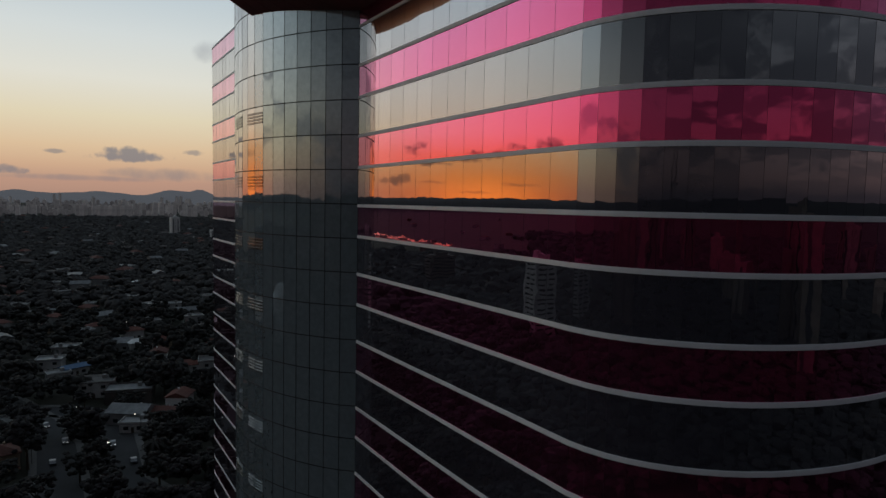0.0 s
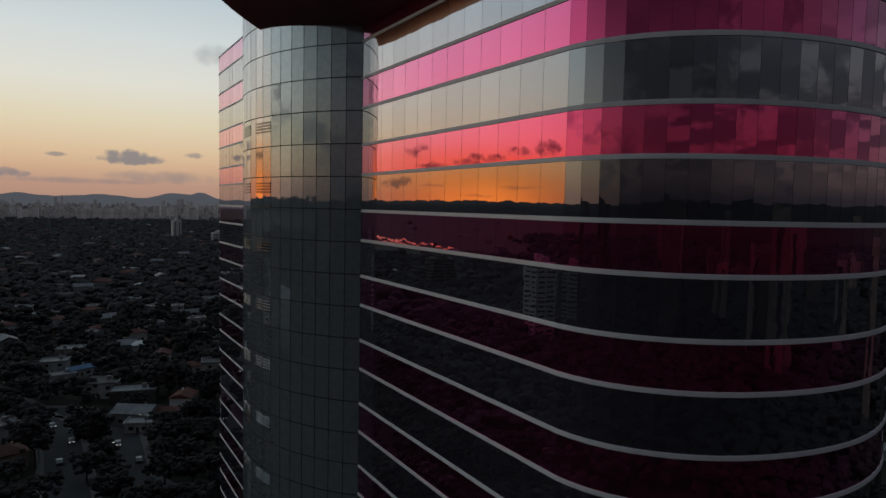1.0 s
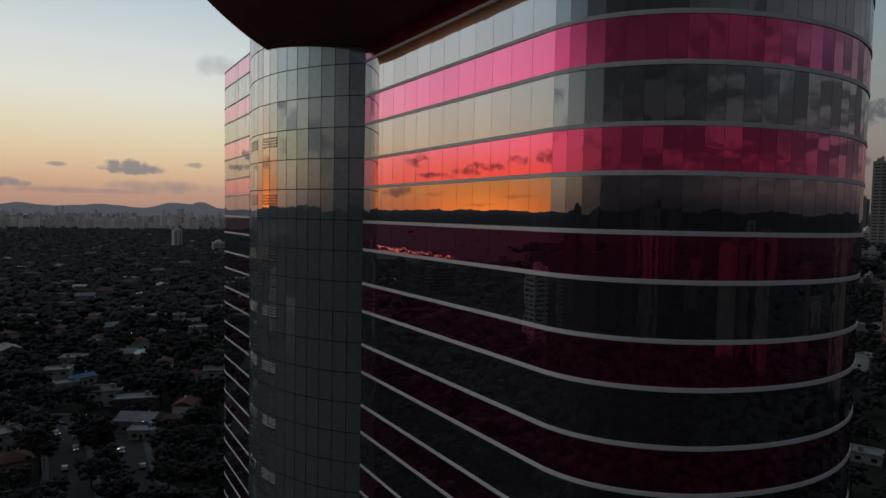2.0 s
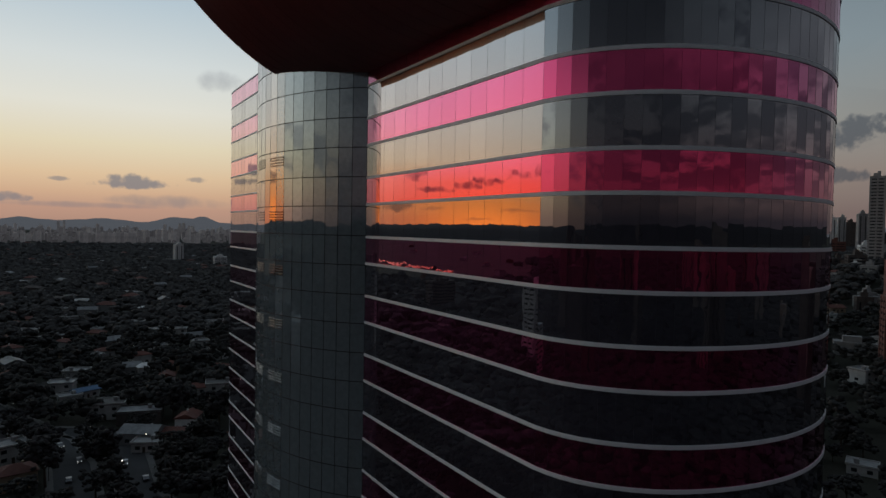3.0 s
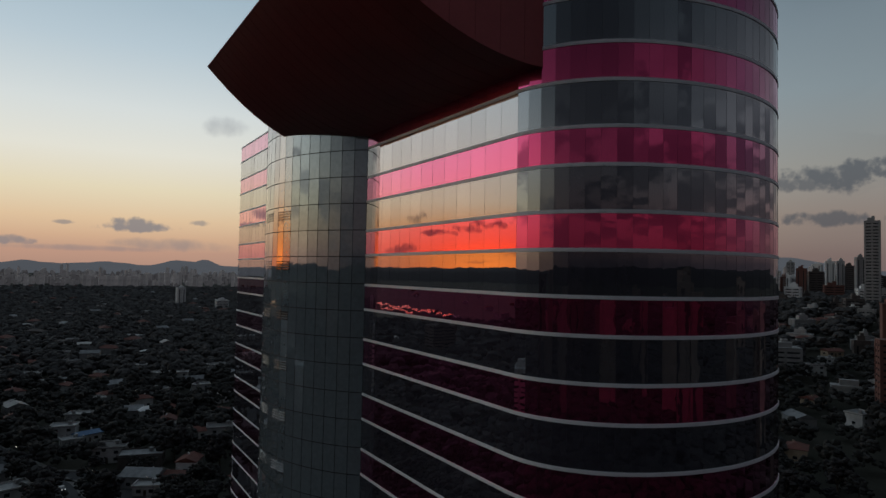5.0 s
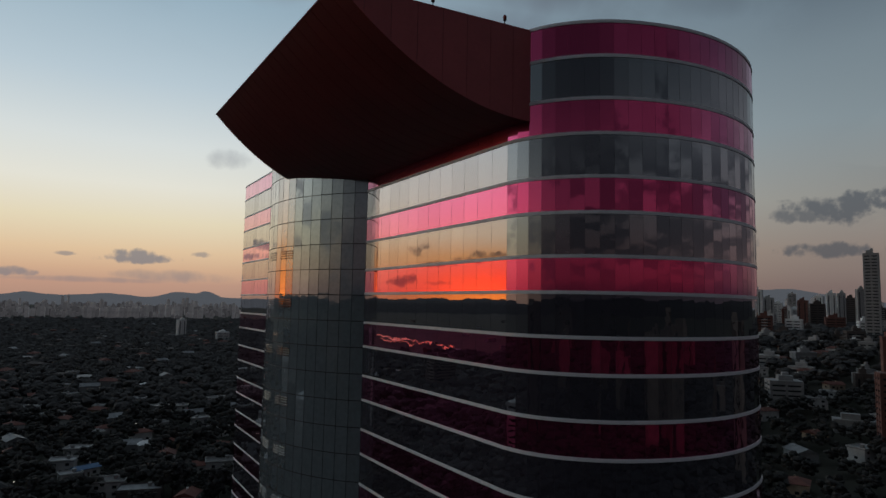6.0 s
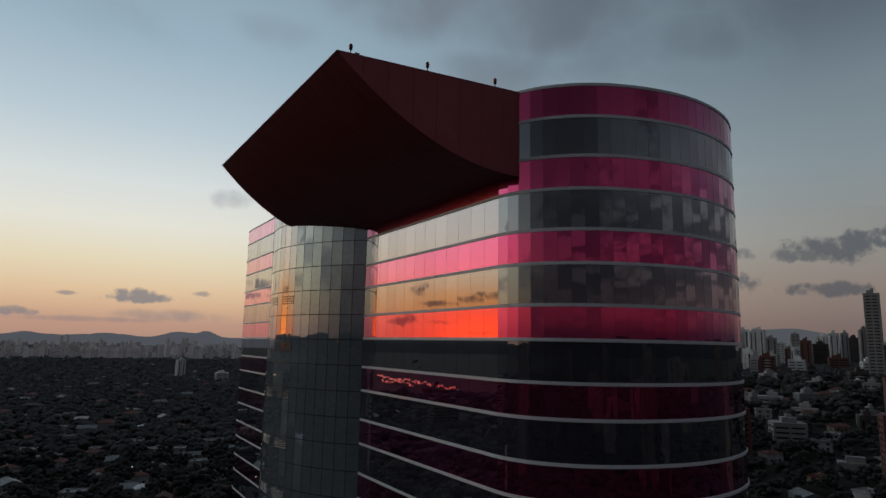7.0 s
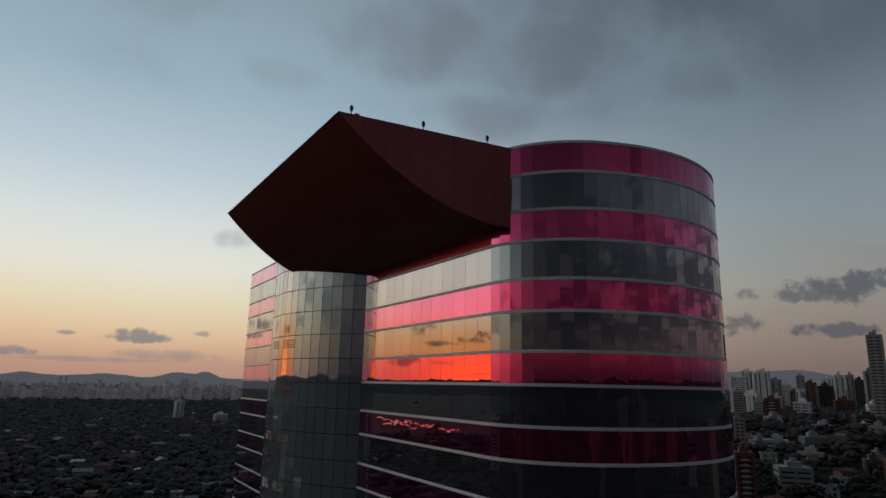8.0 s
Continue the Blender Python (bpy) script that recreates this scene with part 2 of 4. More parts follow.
PINK_GLASS = mirror_glass("pink_glass", (0.97, 0.115, 0.29), (0.95, 0.29, 0.53), 0.66, 1.0, (.130, .042, .076))
GREY_GLASS = mirror_glass("grey_glass", (0.90, 0.955, 1.0), (0.93, 0.93, 0.965), 0.125, 0.87, (.050, .045, .060))
COLUMN_GLASS = mirror_glass("column_glass", (0.86, 0.97, 1.0), (0.88, 0.95, 0.98), 0.16, 0.80, (.235, .285, .31), 0.02, 0.006, 0.16)
MULLION = worn("mullion_metal", (.012, .013, .014), (.025, .026, .028), 0.5, 0.3)
FASCIA = worn("fascia_aluminium", (.78, .78, .80), (.88, .88, .90), 0.4, 0.0, 0.4, 10, 0.1, 0.08)
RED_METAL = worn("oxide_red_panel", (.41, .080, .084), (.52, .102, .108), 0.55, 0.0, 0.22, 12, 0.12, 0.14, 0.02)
# the panels' red, darkened: shade under the cantilever is put into the colour
SHADED_SOFFIT = worn("shaded_red_soffit", (.17, .032, .034), (.23, .044, .046), 0.36, 0.0, 0.2, 12, 0.1, 0.1, 0.02)
ROOFING = worn("roof_membrane", (.16, .16, .16), (.26, .25, .24), 0.9)
DARK_STEEL = worn("dark_steel", (.02, .02, .022), (.05, .05, .052), 0.5, 0.6)
LOUVRE = worn("louvre_metal", (.22, .225, .23), (.30, .305, .31), 0.13, 0.95, 0.4, 10, 0.0, 0.08)
LAMP_RED = worn("red_lamp_glass", (.22, .02, .02), (.34, .03, .03), 0.25)
# paler copy of the leaf colours, in place of haze over the far woods
LEAF_HAZE = worn("leaf_haze", (.040, .038, .037), (.072, .068, .066), 0.85, 0, 0.05, 9, 0.5, 0.3, 0.3, 0.2)
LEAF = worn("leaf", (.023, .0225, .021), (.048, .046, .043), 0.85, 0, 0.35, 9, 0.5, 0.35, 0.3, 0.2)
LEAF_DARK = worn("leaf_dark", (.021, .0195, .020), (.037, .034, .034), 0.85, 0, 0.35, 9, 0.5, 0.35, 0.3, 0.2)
BARK = worn("bark", (.05, .036, .026), (.11, .085, .06), 0.95, 0, 1.5)
SOIL = worn("grass_and_soil", (.020, .022, .015), (.05, .046, .036), 0.95, 0, 0.02, 22, 0.4, 0.0, 0.3, 0.2)
ASPHALT = worn("asphalt", (.028, .029, .031), (.05, .05, .053), 0.9, 0, 0.12, 30, 0.3, 0.05, 0.02)
PAVING = worn("pavement_concrete", (.09, .088, .084), (.15, .145, .14), 0.9, 0, 0.3, 20, 0.3, 0.1, 0.02)
WHITE_PAINT = worn("white_paint", (.68, .68, .66), (.84, .83, .81), 0.8, 0, 0.25, 12, 0.1, 0.1)
HAZY_WALL = worn("hazy_wall", (.20, .19, .182), (.56, .53, .50), 0.9, 0, 0.02, 12, 0.0, 0.95)
BROWN_WALL = worn("brown_render", (.085, .066, .060), (.15, .12, .108), 0.9, 0, 0.2, 12, 0.1, 0.35)
WEATHERED = worn("grey_render", (.27, .262, .255), (.42, .41, .40), 0.9, 0, 0.2, 12, 0.1, 0.25)
DIM_WALL = worn("weathered_wall", (.055, .047, .044), (.11, .09, .082), 0.9, 0, 0.2, 12, 0.1, 0.35)
PLASTER = worn("white_plaster", (.34, .33, .32), (.58, .57, .55), 0.85, 0, 0.25, 12, 0.15, 0.22)
PLASTER_WARM = worn("ochre_plaster", (.30, .22, .15), (.46, .36, .26), 0.85, 0, 0.25, 12, 0.15, 0.22)
CONCRETE = worn("grey_concrete", (.20, .20, .20), (.34, .335, .325), 0.9, 0, 0.2, 12, 0.15, 0.25)
BRICKY = worn("red_brick_render", (.12, .052, .042), (.19, .085, .066), 0.9, 0, 0.2, 14, 0.15, 0.25)
TILE_ROOF = worn("clay_roof", (.09, .032, .024), (.17, .062, .045), 0.85, 0, 0.5, 18, 0.5, 0.35, 0.1)
SHEET_ROOF = worn("sheet_roof", (.09, .092, .095), (.22, .22, .22), 0.55, 0.2, 0.4, 15, 0.2, 0.35, 0.05)
BLUE_SHEET = worn("blue_tarpaulin", (.03, .09, .20), (.05, .15, .30), 0.5, 0, 0.6)
WINDOW = worn("dark_window", (.012, .014, .017), (.03, .034, .04), 0.12, 0.0, 0.5, 8, 0.0, 0.3)
HAZY_HILL = worn("hazy_hill_forest", (.035, .048, .048), (.06, .072, .070), 1.0, 0, 0.004, 12, 0.3, 0, 3.0, 0.0)
CAR_PAINT = worn("car_paint", (.10, .10, .11), (.34, .34, .35), 0.3, 0.4, 0.2, 8, 0.0, 0.5)
RUBBER = worn("tyre_rubber", (.01, .01, .01), (.02, .02, .02), 0.8)


def glowing(name, colour, power):
    m, nt, p = material(name)
    p.inputs["Emission Color"].default_value = (*colour, 1)
    p.inputs["Emission Strength"].default_value = power
    return m


hill_p = HAZY_HILL.node_tree.nodes["Principled BSDF"]
hill_p.inputs["Emission Color"].default_value = (.072, .076, .083, 1)      # emission stands in for the bright air in front of the far ridge
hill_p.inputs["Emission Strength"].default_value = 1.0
# faint emission on the far walls stands in for the haze before them
haze_p = HAZY_WALL.node_tree.nodes["Principled BSDF"]
haze_p.inputs["Emission Color"].default_value = (.030, .029, .030, 1)
haze_p.inputs["Emission Strength"].default_value = 1.0
STREET_GLOW = glowing("street_lamp_glow", (1.0, 0.86, 0.66), 5.0)
HEAD_GLOW = glowing("headlight_glow", (1.0, 0.95, 0.88), 1.6)


# ---- helpers of this scene ----
def raw_mesh(name, verts, faces, mat, smooth=False):
    me = bpy.data.meshes.new(name)
    me.from_pydata(verts, [], faces)
    me.materials.append(mat)
    if smooth:
        me.polygons.foreach_set("use_smooth", [True] * len(me.polygons))
    return me


def part_mesh(name, me, parent, label="", m=None):
    ob = new(name, me)
    ob.parent = parent
    if m is not None:
        ob.matrix_basis = m
    return tagged(ob, label)


def part(name, bm, mat, parent, label="", m=None):
    me = bpy.data.meshes.new(name)
    bm.to_mesh(me)
    bm.free()
    me.materials.append(mat)
    return part_mesh(name, me, parent, label, m)


def add_box(bm, c, s, rz=0.0, bevel=0.0):
    got = bmesh.ops.create_cube(bm, size=1.0, matrix=Matrix.Translation(c) @ Matrix.Rotation(rz, 4, "Z") @ Matrix.Diagonal((*s, 1)))
    if bevel:
        edges = list({e for v in got["verts"] for e in v.link_edges})
        bmesh.ops.bevel(bm, geom=edges, offset=bevel, segments=1, affect="EDGES")
    return bm


def box_bm(c, s, rz=0.0, bevel=0.0):
    return add_box(bmesh.new(), c, s, rz, bevel)


def add_rod(bm, a, b, r1, r2, seg=8):
    a, b = Vector(a), Vector(b)
    turn = (b - a).to_track_quat("Z", "Y").to_matrix().to_4x4()
    bmesh.ops.create_cone(bm, cap_ends=True, segments=seg, radius1=r1, radius2=r2, depth=(b - a).length,
                          matrix=Matrix.Translation((a + b) / 2) @ turn)
    return bm


def thing(name, m, label, category, group="", kind=""):
    ob = new(name)
    ob.matrix_basis = m
    return tagged(ob, label, category, group, kind)


GROUND = -12.0


def ground_z(x, y):
    r = math.hypot(x + 30, y + 70)
    t = max(0.0, (r - 1300) / 3200)
    z = GROUND + 50 * min(t, 1.3) ** 1.2
    # the land climbs beyond the curved end of the tower
    bearing = math.degrees(math.atan2(x + 37.5, y + 83.6))
    side = max(0.0, 1 - ((bearing - 66) / 26) ** 2)
    k = min(1.0, max(0.0, (r - 170) / 620))
    return z + 58 * side * k * k * (3 - 2 * k)


# ---- ground, hills ----
def build_ground():
    rings = [0, 60, 120, 170, 230, 300, 370, 450, 550, 650, 780, 900, 1050, 1200, 1500, 1900, 2400, 3000, 3600, 4200, 4800]
    n = 180
    verts, faces = [(-30, -70, GROUND)], []
    for r in rings[1:]:
        for k in range(n):
            a = 2 * math.pi * k / n
            x, y = -30 + r * math.sin(a), -70 + r * math.cos(a)
            verts.append((x, y, ground_z(x, y)))
    for k in range(n):
        faces.append((0, 1 + (k + 1) % n, 1 + k))
    for i in range(len(rings) - 2):
        for k in range(n):
            a, b = 1 + i * n + k, 1 + i * n + (k + 1) % n
            faces.append((a, b, b + n, a + n))
    ob = new("ground", raw_mesh("ground", verts, faces, SOIL, True))
    tagged(ob, "dark grass and bare soil between streets and gardens", "ground", kind="structure")


def ridge_height(az):
    """Height of the far hills, in metres over the eye, round the horizon."""
    h = 46 + 5 * noise.noise((az * 0.23, 4.1, 0)) + 5 * noise.noise((az * 0.9, 7.7, 0)) + 4 * noise.noise((az * 2.9, 2.3, 0))
    for c, w, top in ((-2.3, 0.9, 20), (3.2, 1.6, 18), (8.5, 1.3, 40), (10.8, 0.9, 44), (60.3, 3.2, 55), (55.5, 2.0, 52), (61, 9, 75)):
        h += top * math.exp(-((az - c) / w) ** 2)
    return h


def build_hills():
    n = 720
    verts, faces = [], []
    for k in range(n):
        az = -180 + 360 * k / n
        a = radians(az)
        for r, f in ((4100, 0.0), (4350, 0.55), (4600, 1.0), (4750, 0.2)):
            z = 30 + (44 + ridge_height(az) - 30) * f if f else 25
            verts.append((-30 + r * math.sin(a), -70 + r * math.cos(a), z))
    for k in range(n):
        for j in range(3):
            a, b = 4 * k + j, 4 * ((k + 1) % n) + j
            faces.append((a, b, b + 1, a + 1))
    ob = new("backdrop", raw_mesh("hills", verts, faces, HAZY_HILL, True))
    tagged(ob, "low hazy blue-grey wooded hills along the far horizon", "hills", kind="structure")


def build_near_hills():
    """Wooded rise on the camera's side of the city and to the west, seen only in the glass."""
    verts, faces = [], []
    n = 300
    for k in range(n + 1):
        az = 78 + 272 * k / n
        west = min(1.0, max(0.0, (az - 255) / 25))
        ends = min(1.0, (az - 78) / 8, (350 - az) / 8)
        top = (0.75 - 0.25 * west) + 0.3 * noise.noise((az * 0.07, 2.2, 0)) + 0.2 * noise.noise((az * 0.31, 5.2, 0)) + 0.1 * noise.noise((az * 1.7, 5.2, 0))
        top = -3 + (3 + top) * ends
        for r, f in ((3650, 0.0), (3900, 0.6), (4150, 1.0), (4300, 0.4)):
            x, y = -30 + r * math.sin(radians(az)), -70 + r * math.cos(radians(az))
            low = ground_z(x, y) - 3
            verts.append((x, y, low + (73 + 4150 * math.tan(radians(top)) - low) * f))
    for k in range(n):
        for j in range(3):
            a, d = 4 * k + j, 4 * (k + 1) + j
            faces.append((a, d, d + 1, a + 1))
    ob = new("wooded_rise", raw_mesh("wooded_rise", verts, faces, LEAF_DARK, True))
    tagged(ob, "dark wooded rise along the western edge of the city", "hills", kind="structure")


build_ground()
build_hills()
build_near_hills()

# ---- the office tower ----
PINK_H, GREY_H = 3.33, 4.07
TOP = 100.0
ROWS = 30


def line_z(n):
    return TOP - (n // 2) * (PINK_H + GREY_H) - (PINK_H if n % 2 else 0.0)


def ellipse_points(cx, cy, a, b, start, stop, step):
    """Points along an ellipse, an even distance apart."""
    fine = [(cx + a * math.cos(start + (stop - start) * k / 4000), cy + b * math.sin(start + (stop - start) * k / 4000)) for k in range(4001)]
    length = sum(math.dist(fine[k], fine[k + 1]) for k in range(4000))
    count = round(length / step)
    pts, run, nxt = [fine[0]], 0.0, length / count
    for k in range(4000):
        run += math.dist(fine[k], fine[k + 1])
        if run >= nxt - 1e-6 and len(pts) < count:
            pts.append(fine[k + 1])
            nxt += length / count
    return pts + [fine[-1]]


FLAT_PANE, CURVE_PANE = 2.566, 1.33
FLAT_END = -33.0
HALF_END = 22.2
near_flat = [(0.0, 0.0)] + [(0.0, FLAT_END + FLAT_PANE * k) for k in range(12, -1, -1)]


def end_curve(step):
    """The rounded end: the heading turns slowly from the flat facade, fast round the shoulder, slowly across the front."""
    stops = ((0, 4), (0.5, 8), (1.58, 13), (4.1, 28.2), (6.3, 40), (8.3, 48), (10.4, 57.4), (12.6, 65.7), (15.0, 71.6), (17.7, 78.5), (20.6, 85.5), (HALF_END, 90))
    half, x, y = [(0.0, FLAT_END)], 0.0, FLAT_END
    n = 1200
    for k in range(n):
        s = HALF_END * (k + 0.5) / n
        for (s0, a0), (s1, a1) in zip(stops, stops[1:]):
            if s0 <= s <= s1:
                a = radians(a0 + (a1 - a0) * (s - s0) / (s1 - s0))
        x += math.sin(a) * HALF_END / n
        y -= math.cos(a) * HALF_END / n
        half.append((x, y))
    fine = half + [(2 * x - px, py) for px, py in half[-2::-1]]
    count = round(2 * HALF_END / step)
    return [fine[round(k * (len(fine) - 1) / count)] for k in range(count + 1)]


near_curve = end_curve(CURVE_PANE)[1:]
WIDE = near_curve[-1][0]
back_flat = [(WIDE, FLAT_END + (99.0 / 38) * k) for k in range(1, 39)]
far_curve = ellipse_points((WIDE - 1) / 2, 66.0, (WIDE + 1) / 2, 11.3, 0.0, math.pi, CURVE_PANE)[1:]
far_flat = [(-1.0, 66.0 - 2.6 * k) for k in range(1, 12)]
LOOP = near_flat + near_curve + back_flat + far_curve + far_flat


def offset_loop(pts, d, closed=True):
    out = []
    n = len(pts)
    for k in range(n):
        p, q = Vector(pts[k - 1]), Vector(pts[(k + 1) % n])
        if not closed:
            p, q = Vector(pts[max(k - 1, 0)]), Vector(pts[min(k + 1, n - 1)])
        t = (q - p).normalized()
        out.append((pts[k][0] + t.y * d, pts[k][1] - t.x * d))
    return out


def ring_mesh(name, pts, profile, mat, closed=True):
    """Sweeps a closed profile of (outward, height) round a line of plan points."""
    verts, faces = [], []
    n, m = len(pts), len(profile)
    loops = {d: offset_loop(pts, d, closed) for d in {p[0] for p in profile}}
    for k in range(n):
        for d, h in profile:
            verts.append((*loops[d][k], h))
    for k in range(n if closed else n - 1):
        for j in range(m):
            a, b = k * m + j, ((k + 1) % n) * m + j
            a2, b2 = k * m + (j + 1) % m, ((k + 1) % n) * m + (j + 1) % m
            faces.append((a, a2, b2, b))
    return raw_mesh(name, verts, faces, mat)


tower = thing("office_tower", pose(0, 0, 0), "high office tower with pink and grey mirror-glass storey bands", "office building")


def pane_mesh(name, w, h, mat, gap=0.005):
    x, z, d, c = w / 2 - gap, h / 2, 0.008, 0.001
    v = [(-x, 0, -z), (x, 0, -z), (x, 0, z), (-x, 0, z),
         (-x + c, -d, -z + c), (x - c, -d, -z + c), (x - c, -d, z - c), (-x + c, -d, z - c)]
    f = [(4, 5, 6, 7), (0, 1, 5, 4), (1, 2, 6, 5), (2, 3, 7, 6), (3, 0, 4, 7)]
    me = raw_mesh(name, v, f, mat)
    me.materials.append(MULLION)
    me.polygons.foreach_set("material_index", [0, 1, 1, 1, 1])
    return me


def pane_matrix(p, q, zc, rng, tilt):
    p, q = Vector(p), Vector(q)
    mid = (p + q) / 2
    d = q - p
    # local -y faces outwards
    rz = math.atan2(d.y, d.x)
    m = Matrix.Translation((mid.x, mid.y, zc)) @ Matrix.Rotation(rz + math.pi, 4, "Z")
    return m @ Matrix.Rotation(rng.gauss(0, tilt), 4, "Z") @ Matrix.Rotation(max(-2, min(2, rng.gauss(0, 1))) * tilt * 0.25, 4, "X")


def joined_panes(verts, faces, mat):
    me = raw_mesh("panes", verts, faces, mat)
    me.materials.append(MULLION)
    me.polygons.foreach_set("material_index", [0, 1, 1, 1, 1] * (len(faces) // 5))
    return me


def build_facade():
    rng = random.Random(5)
    n = len(LOOP)
    lows = [GROUND if r == ROWS else line_z(r) for r in range(1, ROWS + 1)]
    backing = ring_mesh("backing_wall", LOOP, [(-0.05, GROUND), (-0.05, TOP - 0.1), (-0.4, TOP - 0.1), (-0.4, GROUND)], MULLION)
    part_mesh("backing_wall", backing, tower, "dark recessed mullion frame behind the glass")
    near = range(0, len(near_flat) + 33)          # the stretch of plan that the camera passes
    shared = {}
    for r in range(1, ROWS + 1):
        z1, z0 = line_z(r - 1) - 0.10, line_z(r) + 0.10
        pink = r % 2 == 1
        mat = PINK_GLASS if pink else GREY_GLASS
        single = 1 <= r <= 9
        band = part_mesh("pink_glass_band" if pink else "grey_glass_band",
                         ring_mesh("sill", LOOP, [(0.0, z0 - 0.02), (0.03, z0 - 0.02), (0.03, z0 + 0.03), (0.0, z0 + 0.03)], MULLION), tower,
                         "storey band of pink mirror glass panes" if pink else "storey band of grey mirror glass panes")
        verts, faces = [], []
        for k in range(n):
            p, q = LOOP[k], LOOP[(k + 1) % n]
            w = math.dist(p, q)
            if w < 0.05 or (k == n - 1):
                continue
            flat = k < len(near_flat)
            m = pane_matrix(p, q, (z0 + z1) / 2, rng, 0.0008 if flat else 0.0028)
            key = (round(w, 2), pink)
            if key not in shared:
                shared[key] = pane_mesh("pane", w, z1 - z0, mat)
            me = shared[key]
            if single and k in near:
                part_mesh("pane", me, band, m=m)
            else:
                base = len(verts)
                verts += [m @ v.co for v in me.vertices]
                faces += [[base + i for i in f.vertices] for f in me.polygons]
        rest = part_mesh("pane", joined_panes(verts, faces, mat), band)
        tagged(rest, kind="stuff")
    for r in range(0, ROWS):
        z = line_z(r)
        prof = [(-0.02, z - 0.17), (0.055, z - 0.17), (0.07, z - 0.155), (0.05, z + 0.145), (0.03, z + 0.165), (-0.02, z + 0.165)]
        ring = LOOP[1:-1]
        part_mesh("fascia", ring_mesh("fascia", [LOOP[0]] + ring, prof, FASCIA, False), tower, "pale aluminium fascia strip between the storeys")
    roof = bmesh.new()
    vs = [roof.verts.new((x, y, TOP - 0.25)) for x, y in offset_loop(LOOP, -0.1)]
    roof.faces.new(vs)
    part("roof", roof, ROOFING, tower, "flat grey membrane roof")


build_facade()

# ---- the round glazed shaft in front of the facade ----
RING = 3.70
RING0 = 66.85


def shaft_x(y):
    u = abs(1 - y / 18.0)
    return -7.9 * max(0.0, 1 - u * u) ** (1 / 1.15)


def shaft_points(step):
    fine = [(shaft_x(36 * k / 6000), 36 * k / 6000) for k in range(6001)]
    length = sum(math.dist(fine[k], fine[k + 1]) for k in range(6000))
    count = round(length / step)
    pts, run, nxt = [fine[0]], 0.0, length / count
    for k in range(6000):
        run += math.dist(fine[k], fine[k + 1])
        if run >= nxt - 1e-6 and len(pts) < count:
            pts.append(fine[k + 1])
            nxt += length / count
    return (pts + [fine[-1]])[::-1]


def build_shaft():
    rng = random.Random(11)
    shaft = part_mesh("glazed_shaft", None, tower, "round projecting shaft of teal-grey glass panes")
    pts = shaft_points(1.93)
    n = len(pts) - 1
    back = ring_mesh("shaft_frame", pts, [(-0.05, GROUND), (-0.05, TOP - 0.6), (-0.3, TOP - 0.6), (-0.3, GROUND)], MULLION, False)
    part_mesh("shaft_frame", back, shaft, "dark metal frame")
    shared = {}
    lines = [RING0 + RING * k for k in range(-21, 9)]
    verts, faces = [], []
    for i in range(len(lines) - 1):
        z0, z1 = lines[i] + 0.055, lines[i + 1] - 0.055
        for k in range(n):
            p, q = pts[k], pts[k + 1]
            w = math.dist(p, q)
            key = round(w, 2)
            if key not in shared:
                shared[key] = pane_mesh("shaft_pane", w, z1 - z0, COLUMN_GLASS, 0.035)
            m = pane_matrix(p, q, (z0 + z1) / 2, rng, 0.006)
            if i >= 9 and k >= n - 14:
                part_mesh("pane", shared[key], shaft, m=m)
            else:
                base = len(verts)
                verts += [m @ v.co for v in shared[key].vertices]
                faces += [[base + j for j in f.vertices] for f in shared[key].polygons]
    tagged(part_mesh("pane", joined_panes(verts, faces, COLUMN_GLASS), shaft), kind="stuff")
    # ventilation slots, in pairs of panes on every second storey
    slot = bmesh.new()
    for j in range(4):
        add_box(slot, (0, 0.05, -0.54 + 0.36 * j), (1.8, 0.08, 0.21), 0, 0.01)
    slot_me = bpy.data.meshes.new("vent_slats")
    slot.to_mesh(slot_me)
    slot.free()
    slot_me.materials.append(LOUVRE)
    flat_rng = random.Random(1)
    for i in range(-20, 5, 2):
        for k in (n - 12, n - 11, n - 9, n - 8):
            m = pane_matrix(pts[k], pts[k + 1], RING0 + RING * (i - 0.35), flat_rng, 0.0)
            part_mesh("vent", slot_me, shaft, "horizontal slats of a metal ventilation grille", m)


build_shaft()

# ---- the cantilevered red volume ----
NEAR_OUT, NEAR_IN = Vector((-18.95, -34.0)), Vector((1.1, -35.7))
FAR_OUT, FAR_IN = Vector((-19.35, 10.9)), Vector((1.0, 16.0))
VOL_TOP, VOL_LOW = 99.95, 90.9


def vol_z(s):
    """Underside: s from the outer edge to the facade."""
    return VOL_LOW + (VOL_TOP - VOL_LOW) * (1 - s) ** 2.1


